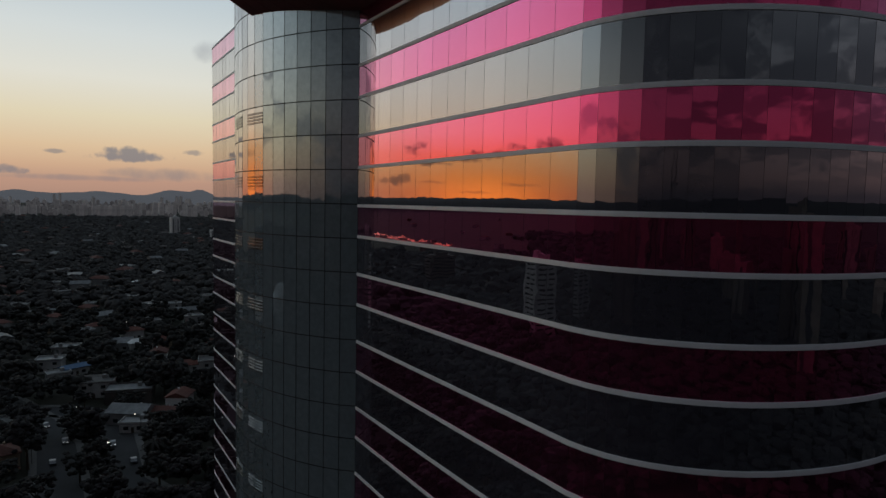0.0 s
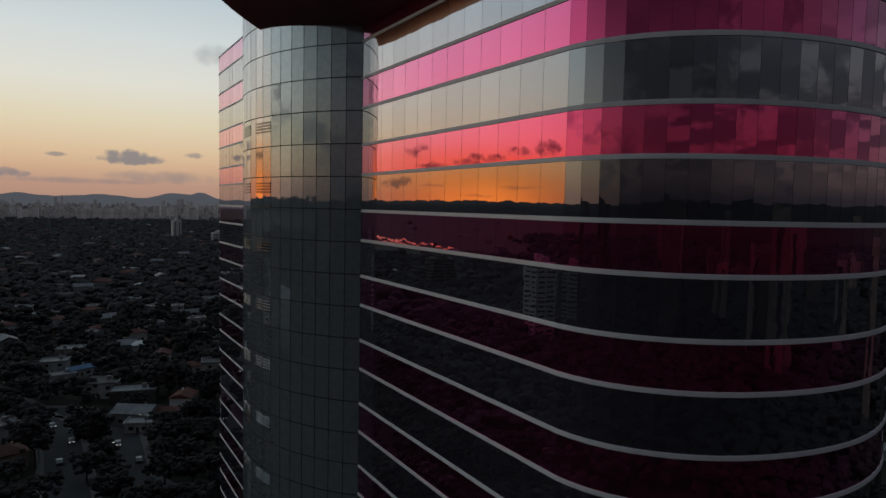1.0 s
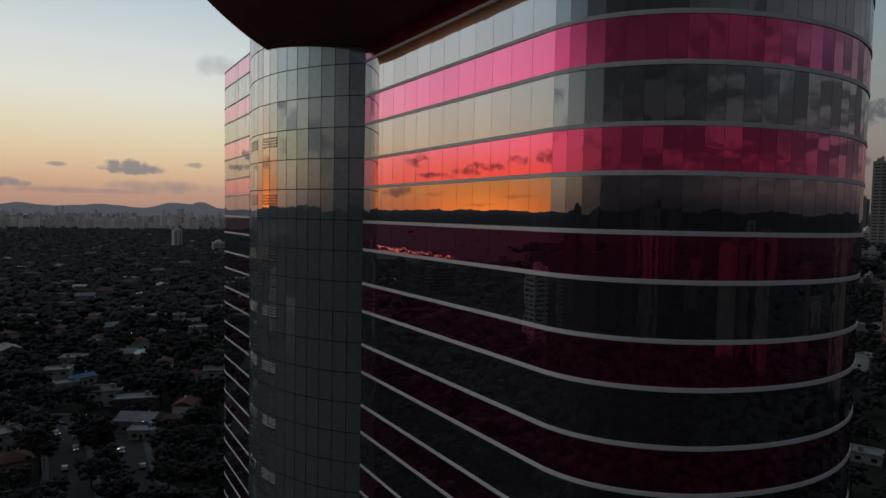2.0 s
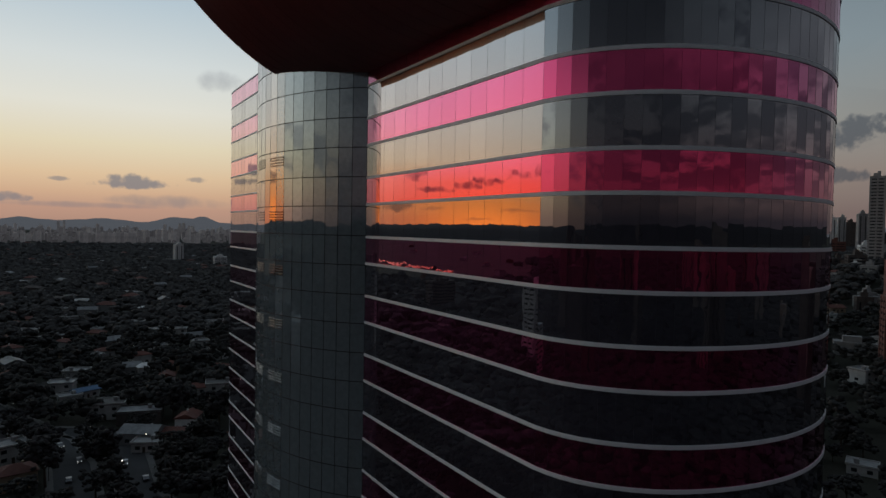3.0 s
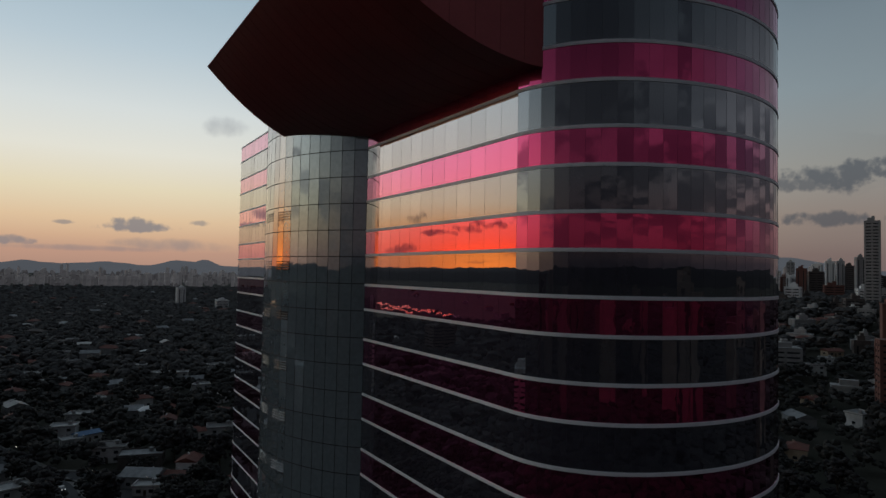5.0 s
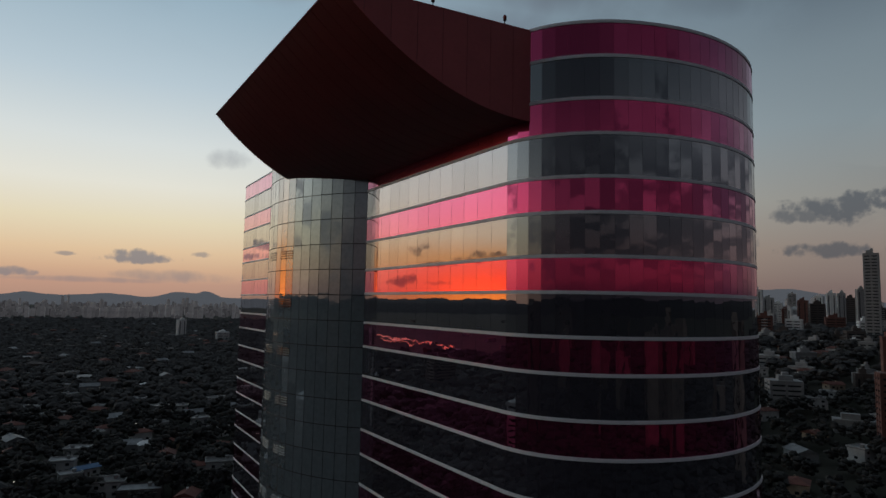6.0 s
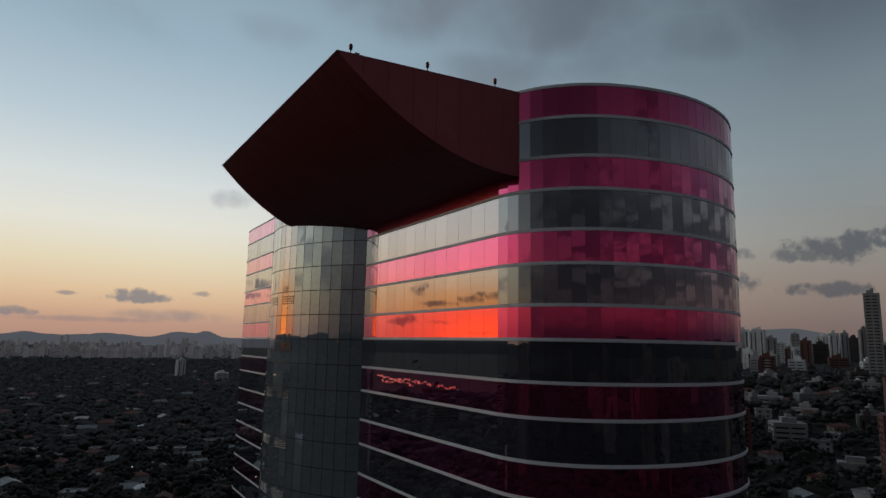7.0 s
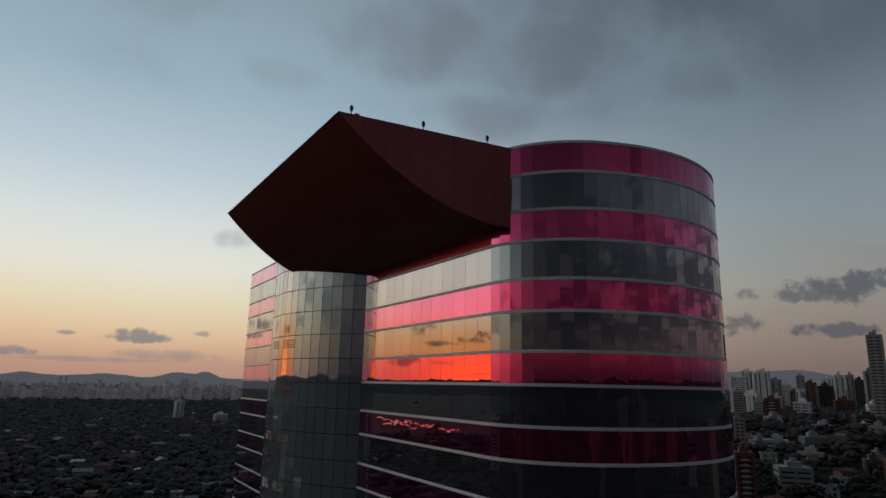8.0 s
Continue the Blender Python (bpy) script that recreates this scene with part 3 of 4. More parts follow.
def build_volume():
    vol = part_mesh("cantilever", None, tower, "dark oxide-red cantilevered volume with a curved underside")
    n = 40
    out, inn = lambda v: NEAR_OUT.lerp(FAR_OUT, v), lambda v: NEAR_IN.lerp(FAR_IN, v)
    # underside, in strips that run along the curve, its shade in the colour
    strips = 22
    for j in range(strips):
        v0, v1 = j / strips + 0.0006, (j + 1) / strips - 0.0006
        verts, faces = [], []
        for i in range(n + 1):
            s = i / n
            for v in (v0, v1):
                p = out(v).lerp(inn(v), s)
                verts += [(p.x, p.y, vol_z(s)), (p.x, p.y, vol_z(s) + 0.06)]
        for i in range(n):
            a, b = 4 * i, 4 * i + 4
            faces += [(a, b, b + 2, a + 2), (a + 1, a + 3, b + 3, b + 1), (a, a + 1, b + 1, b), (a + 2, b + 2, b + 3, a + 3)]
        part_mesh("soffit_panel", raw_mesh("soffit_panel", verts, faces, SHADED_SOFFIT), vol)
    # near and far end faces, in upright panels
    for name, a, b in (("near", NEAR_OUT, NEAR_IN), ("far", FAR_OUT, FAR_IN)):
        count = 8
        side = Vector(((b - a).y, -(b - a).x)).normalized() * (0.05 if name == "near" else -0.05)
        for j in range(count):
            s0, s1 = j / count + 0.0008, (j + 1) / count - 0.0008
            verts, faces = [], []
            cols = 8
            for i in range(cols + 1):
                s = s0 + (s1 - s0) * i / cols
                p = a.lerp(b, s)
                for q in (p, p + side):
                    verts += [(q.x, q.y, min(vol_z(s), VOL_TOP - 0.02)), (q.x, q.y, VOL_TOP)]
            for i in range(cols):
                k, l = 4 * i, 4 * i + 4
                faces += [(k + 2, l + 2, l + 3, k + 3), (k, k + 1, l + 1, l), (k, l, l + 2, k + 2), (k + 1, k + 3, l + 3, l + 1)]
            faces += [(0, 2, 3, 1), (4 * cols, 4 * cols + 1, 4 * cols + 3, 4 * cols + 2)]
            part_mesh("end_panel", raw_mesh("end_panel", verts, faces, RED_METAL), vol)
    roof = bmesh.new()
    roof.faces.new([roof.verts.new((p.x, p.y, VOL_TOP - 0.04)) for p in (NEAR_OUT, NEAR_IN, FAR_IN, FAR_OUT)])
    part("deck", roof, ROOFING, vol)
    cop = bmesh.new()
    for a, b in ((NEAR_OUT, NEAR_IN), (FAR_OUT, NEAR_OUT), (FAR_IN, FAR_OUT)):
        d = b - a
        add_box(cop, ((a.x + b.x) / 2, (a.y + b.y) / 2, VOL_TOP + 0.02), (d.length + 0.1, 0.16, 0.1), math.atan2(d.y, d.x), 0.02)
    part("coping", cop, RED_METAL, vol, "thin red metal edge coping")


build_volume()


def obstruction_light():
    ob = thing("obstruction_light", pose(0, 0, 0), "small red obstruction lamp on a short steel pole", "obstruction light", "obstruction lights on the roof edge")
    part("base_plate", box_bm((0, 0, 0.06), (0.34, 0.34, 0.12), 0, 0.02), DARK_STEEL, ob)
    bm = bmesh.new()
    add_rod(bm, (0, 0, 0.1), (0, 0, 0.62), 0.055, 0.045)
    part("pole", bm, DARK_STEEL, ob)
    bm = bmesh.new()
    add_rod(bm, (0, 0, 0.6), (0, 0, 0.72), 0.15, 0.17, 12)
    part("lamp_holder", bm, DARK_STEEL, ob)
    bm = bmesh.new()
    bmesh.ops.create_uvsphere(bm, u_segments=12, v_segments=8, radius=1.0, matrix=Matrix.Translation((0, 0, 0.92)) @ Matrix.Diagonal((0.19, 0.19, 0.29, 1)))
    part("lamp_glass", bm, LAMP_RED, ob, "red glass lamp dome")
    return ob


lamp = obstruction_light()
lamp.matrix_basis = pose(-17.5, -33.6, VOL_TOP + 0.05)
copy_thing(lamp, pose(-9.7, -34.3, VOL_TOP + 0.05))
copy_thing(lamp, pose(-2.0, -34.95, VOL_TOP + 0.05))
junction = thing("junction_box", pose(-16.9, -33.65, VOL_TOP + 0.04), "small dark red junction box on the roof edge", "junction box")
part("casing", box_bm((0, 0, 0.17), (0.42, 0.32, 0.34), 0, 0.03), RED_METAL, junction)
part("lid", box_bm((0, 0, 0.36), (0.46, 0.36, 0.05), 0, 0.01), DARK_STEEL, junction)

# ---- the city round the tower ----
def seg_dist(p, a, b):
    p, a, b = Vector(p), Vector(a), Vector(b)
    t = max(0.0, min(1.0, (p - a).dot(b - a) / (b - a).length_squared))
    return (p - a - (b - a) * t).length


STREETS = [[(-27, 96), (-28, 151), (-28.5, 174), (-34, 202), (-42, 226), (-56, 262), (-75, 310)],
           [(14, 92), (-2, 112), (-11, 135), (-10.5, 159), (-10, 182), (-14.5, 201), (-26, 214), (-40, 222)]]
WIDTHS = [11.0, 9.5]


def street_near(x, y, gap):
    return any(seg_dist((x, y), s[i], s[i + 1]) < w / 2 + gap for s, w in zip(STREETS, WIDTHS) for i in range(len(s) - 1))


def ribbon(pts, left, right, z0, z1, mat, name):
    verts, faces = [], []
    n = len(pts)
    for k in range(n):
        p, q = Vector(pts[max(k - 1, 0)]), Vector(pts[min(k + 1, n - 1)])
        t = (q - p).normalized()
        nx, ny = -t.y, t.x
        for o in (left, right):
            for z in (z0, z1):
                verts.append((pts[k][0] + nx * o, pts[k][1] + ny * o, GROUND + z))
    for k in range(n - 1):
        a, b = 4 * k, 4 * k + 4
        faces += [(a + 1, b + 1, b + 3, a + 3), (a, a + 1, a + 3, a + 2)] if k == 0 else [(a + 1, b + 1, b + 3, a + 3)]
        faces += [(a, b, b + 1, a + 1), (a + 2, a + 3, b + 3, b + 2)]
    return raw_mesh(name, verts, faces, mat)


for n_street, (s, w) in enumerate(zip(STREETS, WIDTHS)):
    tagged(new("road", ribbon(s, -w / 2, w / 2, -0.3, 0.02 + 0.01 * n_street, ASPHALT, "road")), "worn dark asphalt street between trees", "road", kind="structure")
    for side in (-1, 1):
        a, b = side * (w / 2), side * (w / 2 + 2.2)
        tagged(new("pavement", ribbon(s, min(a, b), max(a, b), -0.3, 0.15, PAVING, "pavement")), "pale concrete pavement with a raised kerb", "pavement", kind="structure")

# -- high-rise blocks --
BAND_CACHE = {}


def ring_box(w, d, h, out=0.06):
    x, y, z = w / 2 + out, d / 2 + out, h / 2
    v = [(sx * x, sy * y, sz * z) for sz in (-1, 1) for sx, sy in ((-1, -1), (1, -1), (1, 1), (-1, 1))]
    f = [(k, (k + 1) % 4, 4 + (k + 1) % 4, 4 + k) for k in range(4)] + [(3, 2, 1, 0), (4, 5, 6, 7)]
    return v, f


def high_rise(x, y, w, d, top, base, turn, mat, label, rng, style="bands", near=True, group=""):
    """An apartment block: walls with piers, a parapet, roof housing and window bands or balconies for each storey."""
    h = top - base
    ob = thing("apartment_tower", pose(x, y, base, 0, 0, turn), label, "apartment building", group)
    bm = bmesh.new()
    add_box(bm, (0, 0, h / 2 - 6), (w, d, h + 12))
    part("wall", bm, mat, ob)
    if near:
        part("parapet", box_bm((0, 0, h + 0.4), (w + 0.5, d + 0.5, 0.8)), mat, ob)
    bm = bmesh.new()
    add_box(bm, (rng.uniform(-.1, .1) * w, rng.uniform(-.1, .1) * d, h + 2.2), (w * 0.45, d * 0.5, 3.4))
    part("roof_housing", bm, mat, ob)
    if near and style != "plain":
        part("water_tank", box_bm((w * 0.05, d * 0.08, h + 4.6), (w * 0.2, d * 0.25, 2.2)), mat, ob)
        pier = raw_mesh("pier", *ring_box(1.5, 1.5, h + 10, 0), mat)
        for k in range(-1, 2):
            for sy in (-1, 1):
                part_mesh("pier", pier, ob, m=pose(k * (w / 2 - 0.5), sy * (d / 2 - 0.5), h / 2 - 5))
        for sx in (-1, 1):
            part_mesh("pier", pier, ob, m=pose(sx * (w / 2 - 0.5), 0, h / 2 - 5))
    if near and style != "plain":
        key = (round(w, 1), round(d, 1), style)
        if key not in BAND_CACHE:
            v, f = ring_box(w, d, 1.05)
            glass = raw_mesh("window_band", v, f, WINDOW)
            v, f = ring_box(w * 0.42, d + 1.9, 0.95, 0)
            BAND_CACHE[key] = (glass, raw_mesh("balcony", v, f, PLASTER))
        glass, balcony = BAND_CACHE[key]
        if style == "strips":
            strip = raw_mesh("window_strip", *ring_box(w * 0.1, d + 0.2, h - 4, 0), WINDOW)
            for k in (-0.28, 0.0, 0.28):
                part_mesh("window_strip", strip, ob, m=pose(k * w, 0, h / 2 - 1))
            return ob
        n = int((h - 2) / 3.1)
        for k in range(n):
            part_mesh("window_band", glass, ob, m=pose(0, 0, h - 2.3 - 3.1 * k))
            if style == "balconies":
                part_mesh("balcony", balcony, ob, m=pose(0, 0, h - 3.4 - 3.1 * k))
    return ob


SLOPE = []
EYE = (-39.0, -87.4, 74.2)


def at_bearing(bearing, dist):
    a = radians(bearing)
    return EYE[0] + dist * math.sin(a), EYE[1] + dist * math.cos(a)


rng_city = random.Random(21)


def block(bearing, dist, width, top_deg, base_deg, mat, label, style="bands", turn=None, depth=None):
    x, y = at_bearing(bearing, dist)
    top = EYE[2] + dist * math.tan(radians(top_deg))
    base = min(EYE[2] + dist * math.tan(radians(base_deg)), ground_z(x, y) + 2)
    high_rise(x, y, width, depth or width * 0.8, top, base, -bearing + (rng_city.uniform(-18, 18) if turn is None else turn), mat, label, rng_city, style)


CREAM_TALL = "tall cream-plastered apartment tower above the treetops"
block(56.36, 1040, 21, 1.17, -0.94, WHITE_PAINT, CREAM_TALL)
block(56.97, 1250, 21, 1.63, -0.4, WHITE_PAINT, CREAM_TALL, "strips")
block(57.7, 1230, 14, 1.5, -0.5, WHITE_PAINT, CREAM_TALL, "strips")
block(58.15, 1180, 17, 1.64, -0.6, WHITE_PAINT, CREAM_TALL, "strips")
block(59.0, 1250, 17, 1.0, -0.5, PLASTER, "grey apartment tower behind cream towers", "strips")
block(59.7, 1300, 13, 0.6, -0.6, WHITE_PAINT, CREAM_TALL)
block(56.1, 910, 13, 0.04, -1.83, PLASTER, "mid-height grey apartment block", "bands")
block(56.1, 620, 8, -2.05, -3.4, CONCRETE, "slim grey concrete apartment block", "balconies")
block(57.6, 800, 8, -0.68, -2.2, PLASTER, "slim pale apartment block")
block(58.6, 780, 14.5, -0.52, -2.4, BRICKY, "red-brown apartment block with white balconies", "balconies")
block(60.3, 1170, 14, 0.18, -0.9, WHITE_PAINT, "white apartment tower with dark window strips", "strips")
block(60.72, 1600, 16, 1.35, -0.2, PLASTER, "distant slim blue-grey concrete tower above the trees")
block(61.39, 1100, 13, 0.80, -0.9, BRICKY, "orange-brown apartment tower above the treetops", "strips")
block(60.67, 800, 15.5, -0.72, -1.96, WHITE_PAINT, "broad white apartment block")
block(61.55, 830, 8, -1.2, -2.0, DIM_WALL, "dark grey concrete annexe block", "plain")
block(62.3, 1000, 18, 0.55, -1.2, DIM_WALL, "dark grey apartment tower with balconies", "bands")
block(62.55, 1500, 17, 1.16, 0.2, WHITE_PAINT, "distant white apartment tower", "strips")
block(63.3, 1100, 12, 1.38, -0.4, WHITE_PAINT, "white apartment tower with dark window strips", "strips", 6)
block(63.98, 1120, 10, 1.40, -0.4, PLASTER, "grey apartment tower with dark window strips", "strips", 6)
block(64.55, 1170, 16, 1.05, -0.4, DIM_WALL, "dark grey slab tower")
block(65.22, 1040, 10.5, 1.68, -0.7, WEATHERED, "slim grey apartment tower", "strips")
block(65.85, 740, 12.5, 4.35, -0.95, WEATHERED, "very tall pale tower with rows of balconies", "balconies", -4)
block(65.28, 820, 11.5, -0.74, -1.6, WHITE_PAINT, "low white apartment block with terraces", "balconies")
block(64.5, 680, 11.5, -2.4, -3.2, WHITE_PAINT, "low white block with upright window strips", "strips", 8)
block(65.4, 660, 12, -2.3, -4.0, CONCRETE, "low grey apartment block")
block(56.16, 430, 10.5, -4.75, -8.0, BRICKY, "dark red apartment block with white balconies", "balconies", 14)
block(66.7, 520, 11, -1.9, -5.0, BRICKY, "brick-red apartment block on a slope", "plain", 10)
block(66.55, 400, 13, -4.6, -8.2, BRICKY, "brick-brown apartment block with long white balconies", "balconies", 12)
block(59.6, 470, 19, -5.6, -6.7, CONCRETE, "white four-storey apartment block behind a dark tree", "bands", 12)
block(64.1, 425, 20, -8.15, -9.3, CONCRETE, "long low white school building with a flat roof", "plain", 5, 9)
block(9.0, 1503, 17, -1.71, -3.1, WHITE_PAINT, "lone white apartment tower among dark trees", "strips", 20)
block(12.3, 1380, 24, -2.75, -3.4, WHITE_PAINT, "low white office building among trees", "bands", 10)
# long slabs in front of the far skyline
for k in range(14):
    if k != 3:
        block(1.85 + 0.285 * k, 2420 + 9 * (k % 3), 11.5 + 2.5 * (k % 2), -0.76 - 0.03 * (k % 3), -1.95, HAZY_WALL, "long pale hazy apartment slab in front of the skyline", "plain", 6, 14)

rng_mid = random.Random(77)
for k in range(26):
    mid_az, mid_dist = rng_mid.uniform(55, 69.5), rng_mid.uniform(700, 1300)
    width = rng_mid.uniform(12, 22)
    bx, by = at_bearing(mid_az, mid_dist)
    low = ground_z(bx, by)
    tall = rng_mid.uniform(8, 15) if mid_dist < 900 else rng_mid.uniform(14, 36)
    high_rise(bx, by, width, width * rng_mid.uniform(.6, .9), low + tall, low, -mid_az + rng_mid.uniform(-25, 25),
              rng_mid.choice((WHITE_PAINT, PLASTER, CONCRETE, CONCRETE, DIM_WALL, BRICKY) if mid_dist > 900 else (DIM_WALL, DIM_WALL, CONCRETE)), "mid-rise apartment block on the wooded slope", rng_mid,
              rng_mid.choice(("bands", "strips", "balconies")), True, "mid-rise blocks on the slope")
    SLOPE.append((bx, by))
for k in range(18):
    mid_az, mid_dist = rng_mid.uniform(55, 69.5), rng_mid.uniform(520, 760)
    width = rng_mid.uniform(9, 19)
    bx, by = at_bearing(mid_az, mid_dist)
    low = ground_z(bx, by)
    high_rise(bx, by, width, width * rng_mid.uniform(.5, .8), low + rng_mid.uniform(5, 10), low, -mid_az + rng_mid.uniform(-40, 40),
              rng_mid.choice((DIM_WALL, DIM_WALL, CONCRETE, WEATHERED)), "low apartment block among trees on the slope", rng_mid,
              rng_mid.choice(("bands", "strips")), True, "low blocks on the slope")
    SLOPE.append((bx, by))

# far skyline: a few patterns, copied
PATTERNS = []
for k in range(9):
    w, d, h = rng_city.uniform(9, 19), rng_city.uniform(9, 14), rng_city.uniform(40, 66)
    PATTERNS.append(high_rise(0, 0, w, d, h, 0, 0, HAZY_WALL, "pale hazy high-rise block in the far skyline", rng_city, "bands", False, "far skyline towers"))
used = 0
for bearing, dist, low in [(6.5, 2600, 0), (6.95, 2620, 0), (7.4, 2600, 0), (7.9, 2640, 0), (8.3, 2700, 0), (8.9, 2700, 0), (9.5, 2650, 0), (-2.0, 2500, 0), (10.5, 2500, 0), (13.2, 2700, 0), (13.6, 2800, 0)] + \
        [(rng_city.uniform(-7, 17), rng_city.uniform(2700, 3700), 0) for _ in range(110)] + \
        [(rng_city.uniform(52, 76), rng_city.uniform(1500, 3000), 1) for _ in range(34)] + \
        [(rng_city.uniform(-6, 17), rng_city.uniform(2450, 2900), 0) for _ in range(16)]:
    x, y = at_bearing(bearing, dist)
    src = PATTERNS[used % 9]
    m = pose(x, y, ground_z(x, y) - (rng_city.uniform(0, 44) if dist > 2600 else 8), 0, 0, rng_city.uniform(0, 90))
    if used < 9:
        src.matrix_basis = m
    else:
        copy_thing(src, m)
    used += 1

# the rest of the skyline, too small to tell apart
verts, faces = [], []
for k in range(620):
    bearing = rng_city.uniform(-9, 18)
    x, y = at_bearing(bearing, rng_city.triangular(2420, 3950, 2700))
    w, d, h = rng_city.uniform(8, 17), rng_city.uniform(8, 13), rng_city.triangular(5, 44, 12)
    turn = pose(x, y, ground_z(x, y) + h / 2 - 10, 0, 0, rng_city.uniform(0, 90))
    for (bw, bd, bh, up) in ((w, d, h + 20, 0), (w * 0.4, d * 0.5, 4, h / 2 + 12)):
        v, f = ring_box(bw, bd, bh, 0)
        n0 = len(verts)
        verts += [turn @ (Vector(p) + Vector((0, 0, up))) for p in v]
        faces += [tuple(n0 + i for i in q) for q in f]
tagged(new("far_skyline", raw_mesh("far_skyline", verts, faces, HAZY_WALL)), "crowded pale hazy high-rise skyline below the hills", "skyline", kind="stuff")

# blocks on the camera's side of the tower, which the glass mirrors
for k in range(104):
    bearing = rng_city.uniform(88, 300)
    dist = rng_city.uniform(260, 1150)
    w = rng_city.uniform(10, 22)
    x, y = at_bearing(bearing, dist)
    top = EYE[2] + dist * math.tan(radians(rng_city.uniform(-7.0, 0.7)))
    if top < GROUND + 14:
        top = GROUND + rng_city.uniform(14, 40)
    high_rise(x, y, w, w * 0.8, top, ground_z(x, y), rng_city.uniform(0, 90), rng_mid.choice((DIM_WALL, DIM_WALL, BROWN_WALL)),
              "apartment block mirrored in the glass facade", rng_city, "strips", True, "mirrored apartment blocks")

# grey blocks between the tower and the sunset, mirrored low in the flat facade
for bearing, dist, w, d, top_deg, mat in ((-37, 400, 44, 20, -2.3, CONCRETE), (-27, 330, 15, 12, -5.9, PLASTER), (-31.3, 300, 13, 12, -6.2, CONCRETE), (-45, 520, 22, 16, -2.9, PLASTER),
                                          (-51, 350, 17, 15, -6.5, CONCRETE), (-22.5, 560, 26, 16, -5.2, DIM_WALL), (-41, 250, 18, 15, -11.5, PLASTER), (-57, 430, 24, 18, -3.5, CONCRETE), (-34, 230, 20, 14, -14, DIM_WALL)):
    x, y = -27 + dist * math.sin(radians(bearing)), -59 + dist * math.cos(radians(bearing))
    high_rise(x - 54, y, w, d, 71 + dist * math.tan(radians(top_deg)), ground_z(x, y), rng_city.uniform(-25, 25), mat,
              "grey apartment block mirrored in the flat facade", rng_city, "bands", True, "mirrored apartment blocks")
    SLOPE.append((x - 54, y))

# -- houses --
def hip_roof(w, d, h, over=0.5):
    x, y, r = w / 2 + over, d / 2 + over, max(0.2, (w - d) / 2)
    v = [(-x, -y, 0), (x, -y, 0), (x, y, 0), (-x, y, 0), (-r, 0, h), (r, 0, h), (-x, -y, -0.2), (x, -y, -0.2), (x, y, -0.2), (-x, y, -0.2)]
    f = [(0, 1, 5, 4), (1, 2, 5), (2, 3, 4, 5), (3, 0, 4), (6, 7, 1, 0), (7, 8, 2, 1), (8, 9, 3, 2), (9, 6, 0, 3), (9, 8, 7, 6)]
    return v, f


def gable_roof(w, d, h, over=0.5):
    x, y = w / 2 + over, d / 2 + over
    v = [(-x, -y, 0), (x, -y, 0), (x, y, 0), (-x, y, 0), (-x, 0, h), (x, 0, h), (-x, -y, -0.2), (x, -y, -0.2), (x, y, -0.2), (-x, y, -0.2)]
    f = [(0, 1, 5, 4), (2, 3, 4, 5), (1, 2, 5), (3, 0, 4), (6, 7, 1, 0), (7, 8, 2, 1), (8, 9, 3, 2), (9, 6, 0, 3), (9, 8, 7, 6)]
    return v, f


def house(w, d, h, roof, wall_mat, roof_mat, label, group="houses among the trees"):
    ob = thing("house", pose(0, 0, 0), label, "house", group)
    bm = bmesh.new()
    add_box(bm, (0, 0, h / 2 - 1), (w, d, h + 2))
    part("wall", bm, wall_mat, ob)
    if roof == "flat":
        bm = bmesh.new()
        add_box(bm, (0, 0, h + 0.1), (w + 0.8, d + 0.8, 0.3))
        part("roof", bm, roof_mat, ob)
        bm = bmesh.new()
        for sx, sy, lx, ly in ((0, 1, w + 0.8, 0.2), (0, -1, w + 0.8, 0.2), (1, 0, 0.2, d + 0.4), (-1, 0, 0.2, d + 0.4)):
            add_box(bm, (sx * (w / 2 + 0.3), sy * (d / 2 + 0.3), h + 0.5), (lx, ly, 0.6))
        part("parapet", bm, wall_mat, ob)
        part("water_tank", box_bm((w * 0.2, d * 0.15, h + 1.0), (1.6, 1.6, 1.6), 0.2, 0.1), CONCRETE, ob)
    else:
        v, f = (hip_roof if roof == "hip" else gable_roof)(w, d, min(w, d) * 0.22)
        part_mesh("roof", raw_mesh("roof", v, f, roof_mat), ob, m=pose(0, 0, h + 0.2))
        part("chimney", box_bm((w * 0.2, d * 0.12, h + 1.4), (0.7, 0.7, 1.8)), wall_mat, ob)
    pane = raw_mesh("window", *ring_box(1.7, 0.12, 1.3, 0), WINDOW)
    for sy in (-1, 1):
        for k in range(2):
            for lev in range(max(1, int(h // 3))):
                part_mesh("window", pane, ob, m=pose((k - 0.5) * w * 0.5, sy * d / 2, 1.7 + lev * 2.9))
    for sx in (-1, 1):
        part_mesh("window", pane, ob, m=pose(sx * w / 2, 0, 1.7, 0, 0, 90))
    part("door", box_bm((0.2 * w * 0, -d / 2, 1.05), (1.0, 0.14, 2.1)), BARK, ob)
    return ob


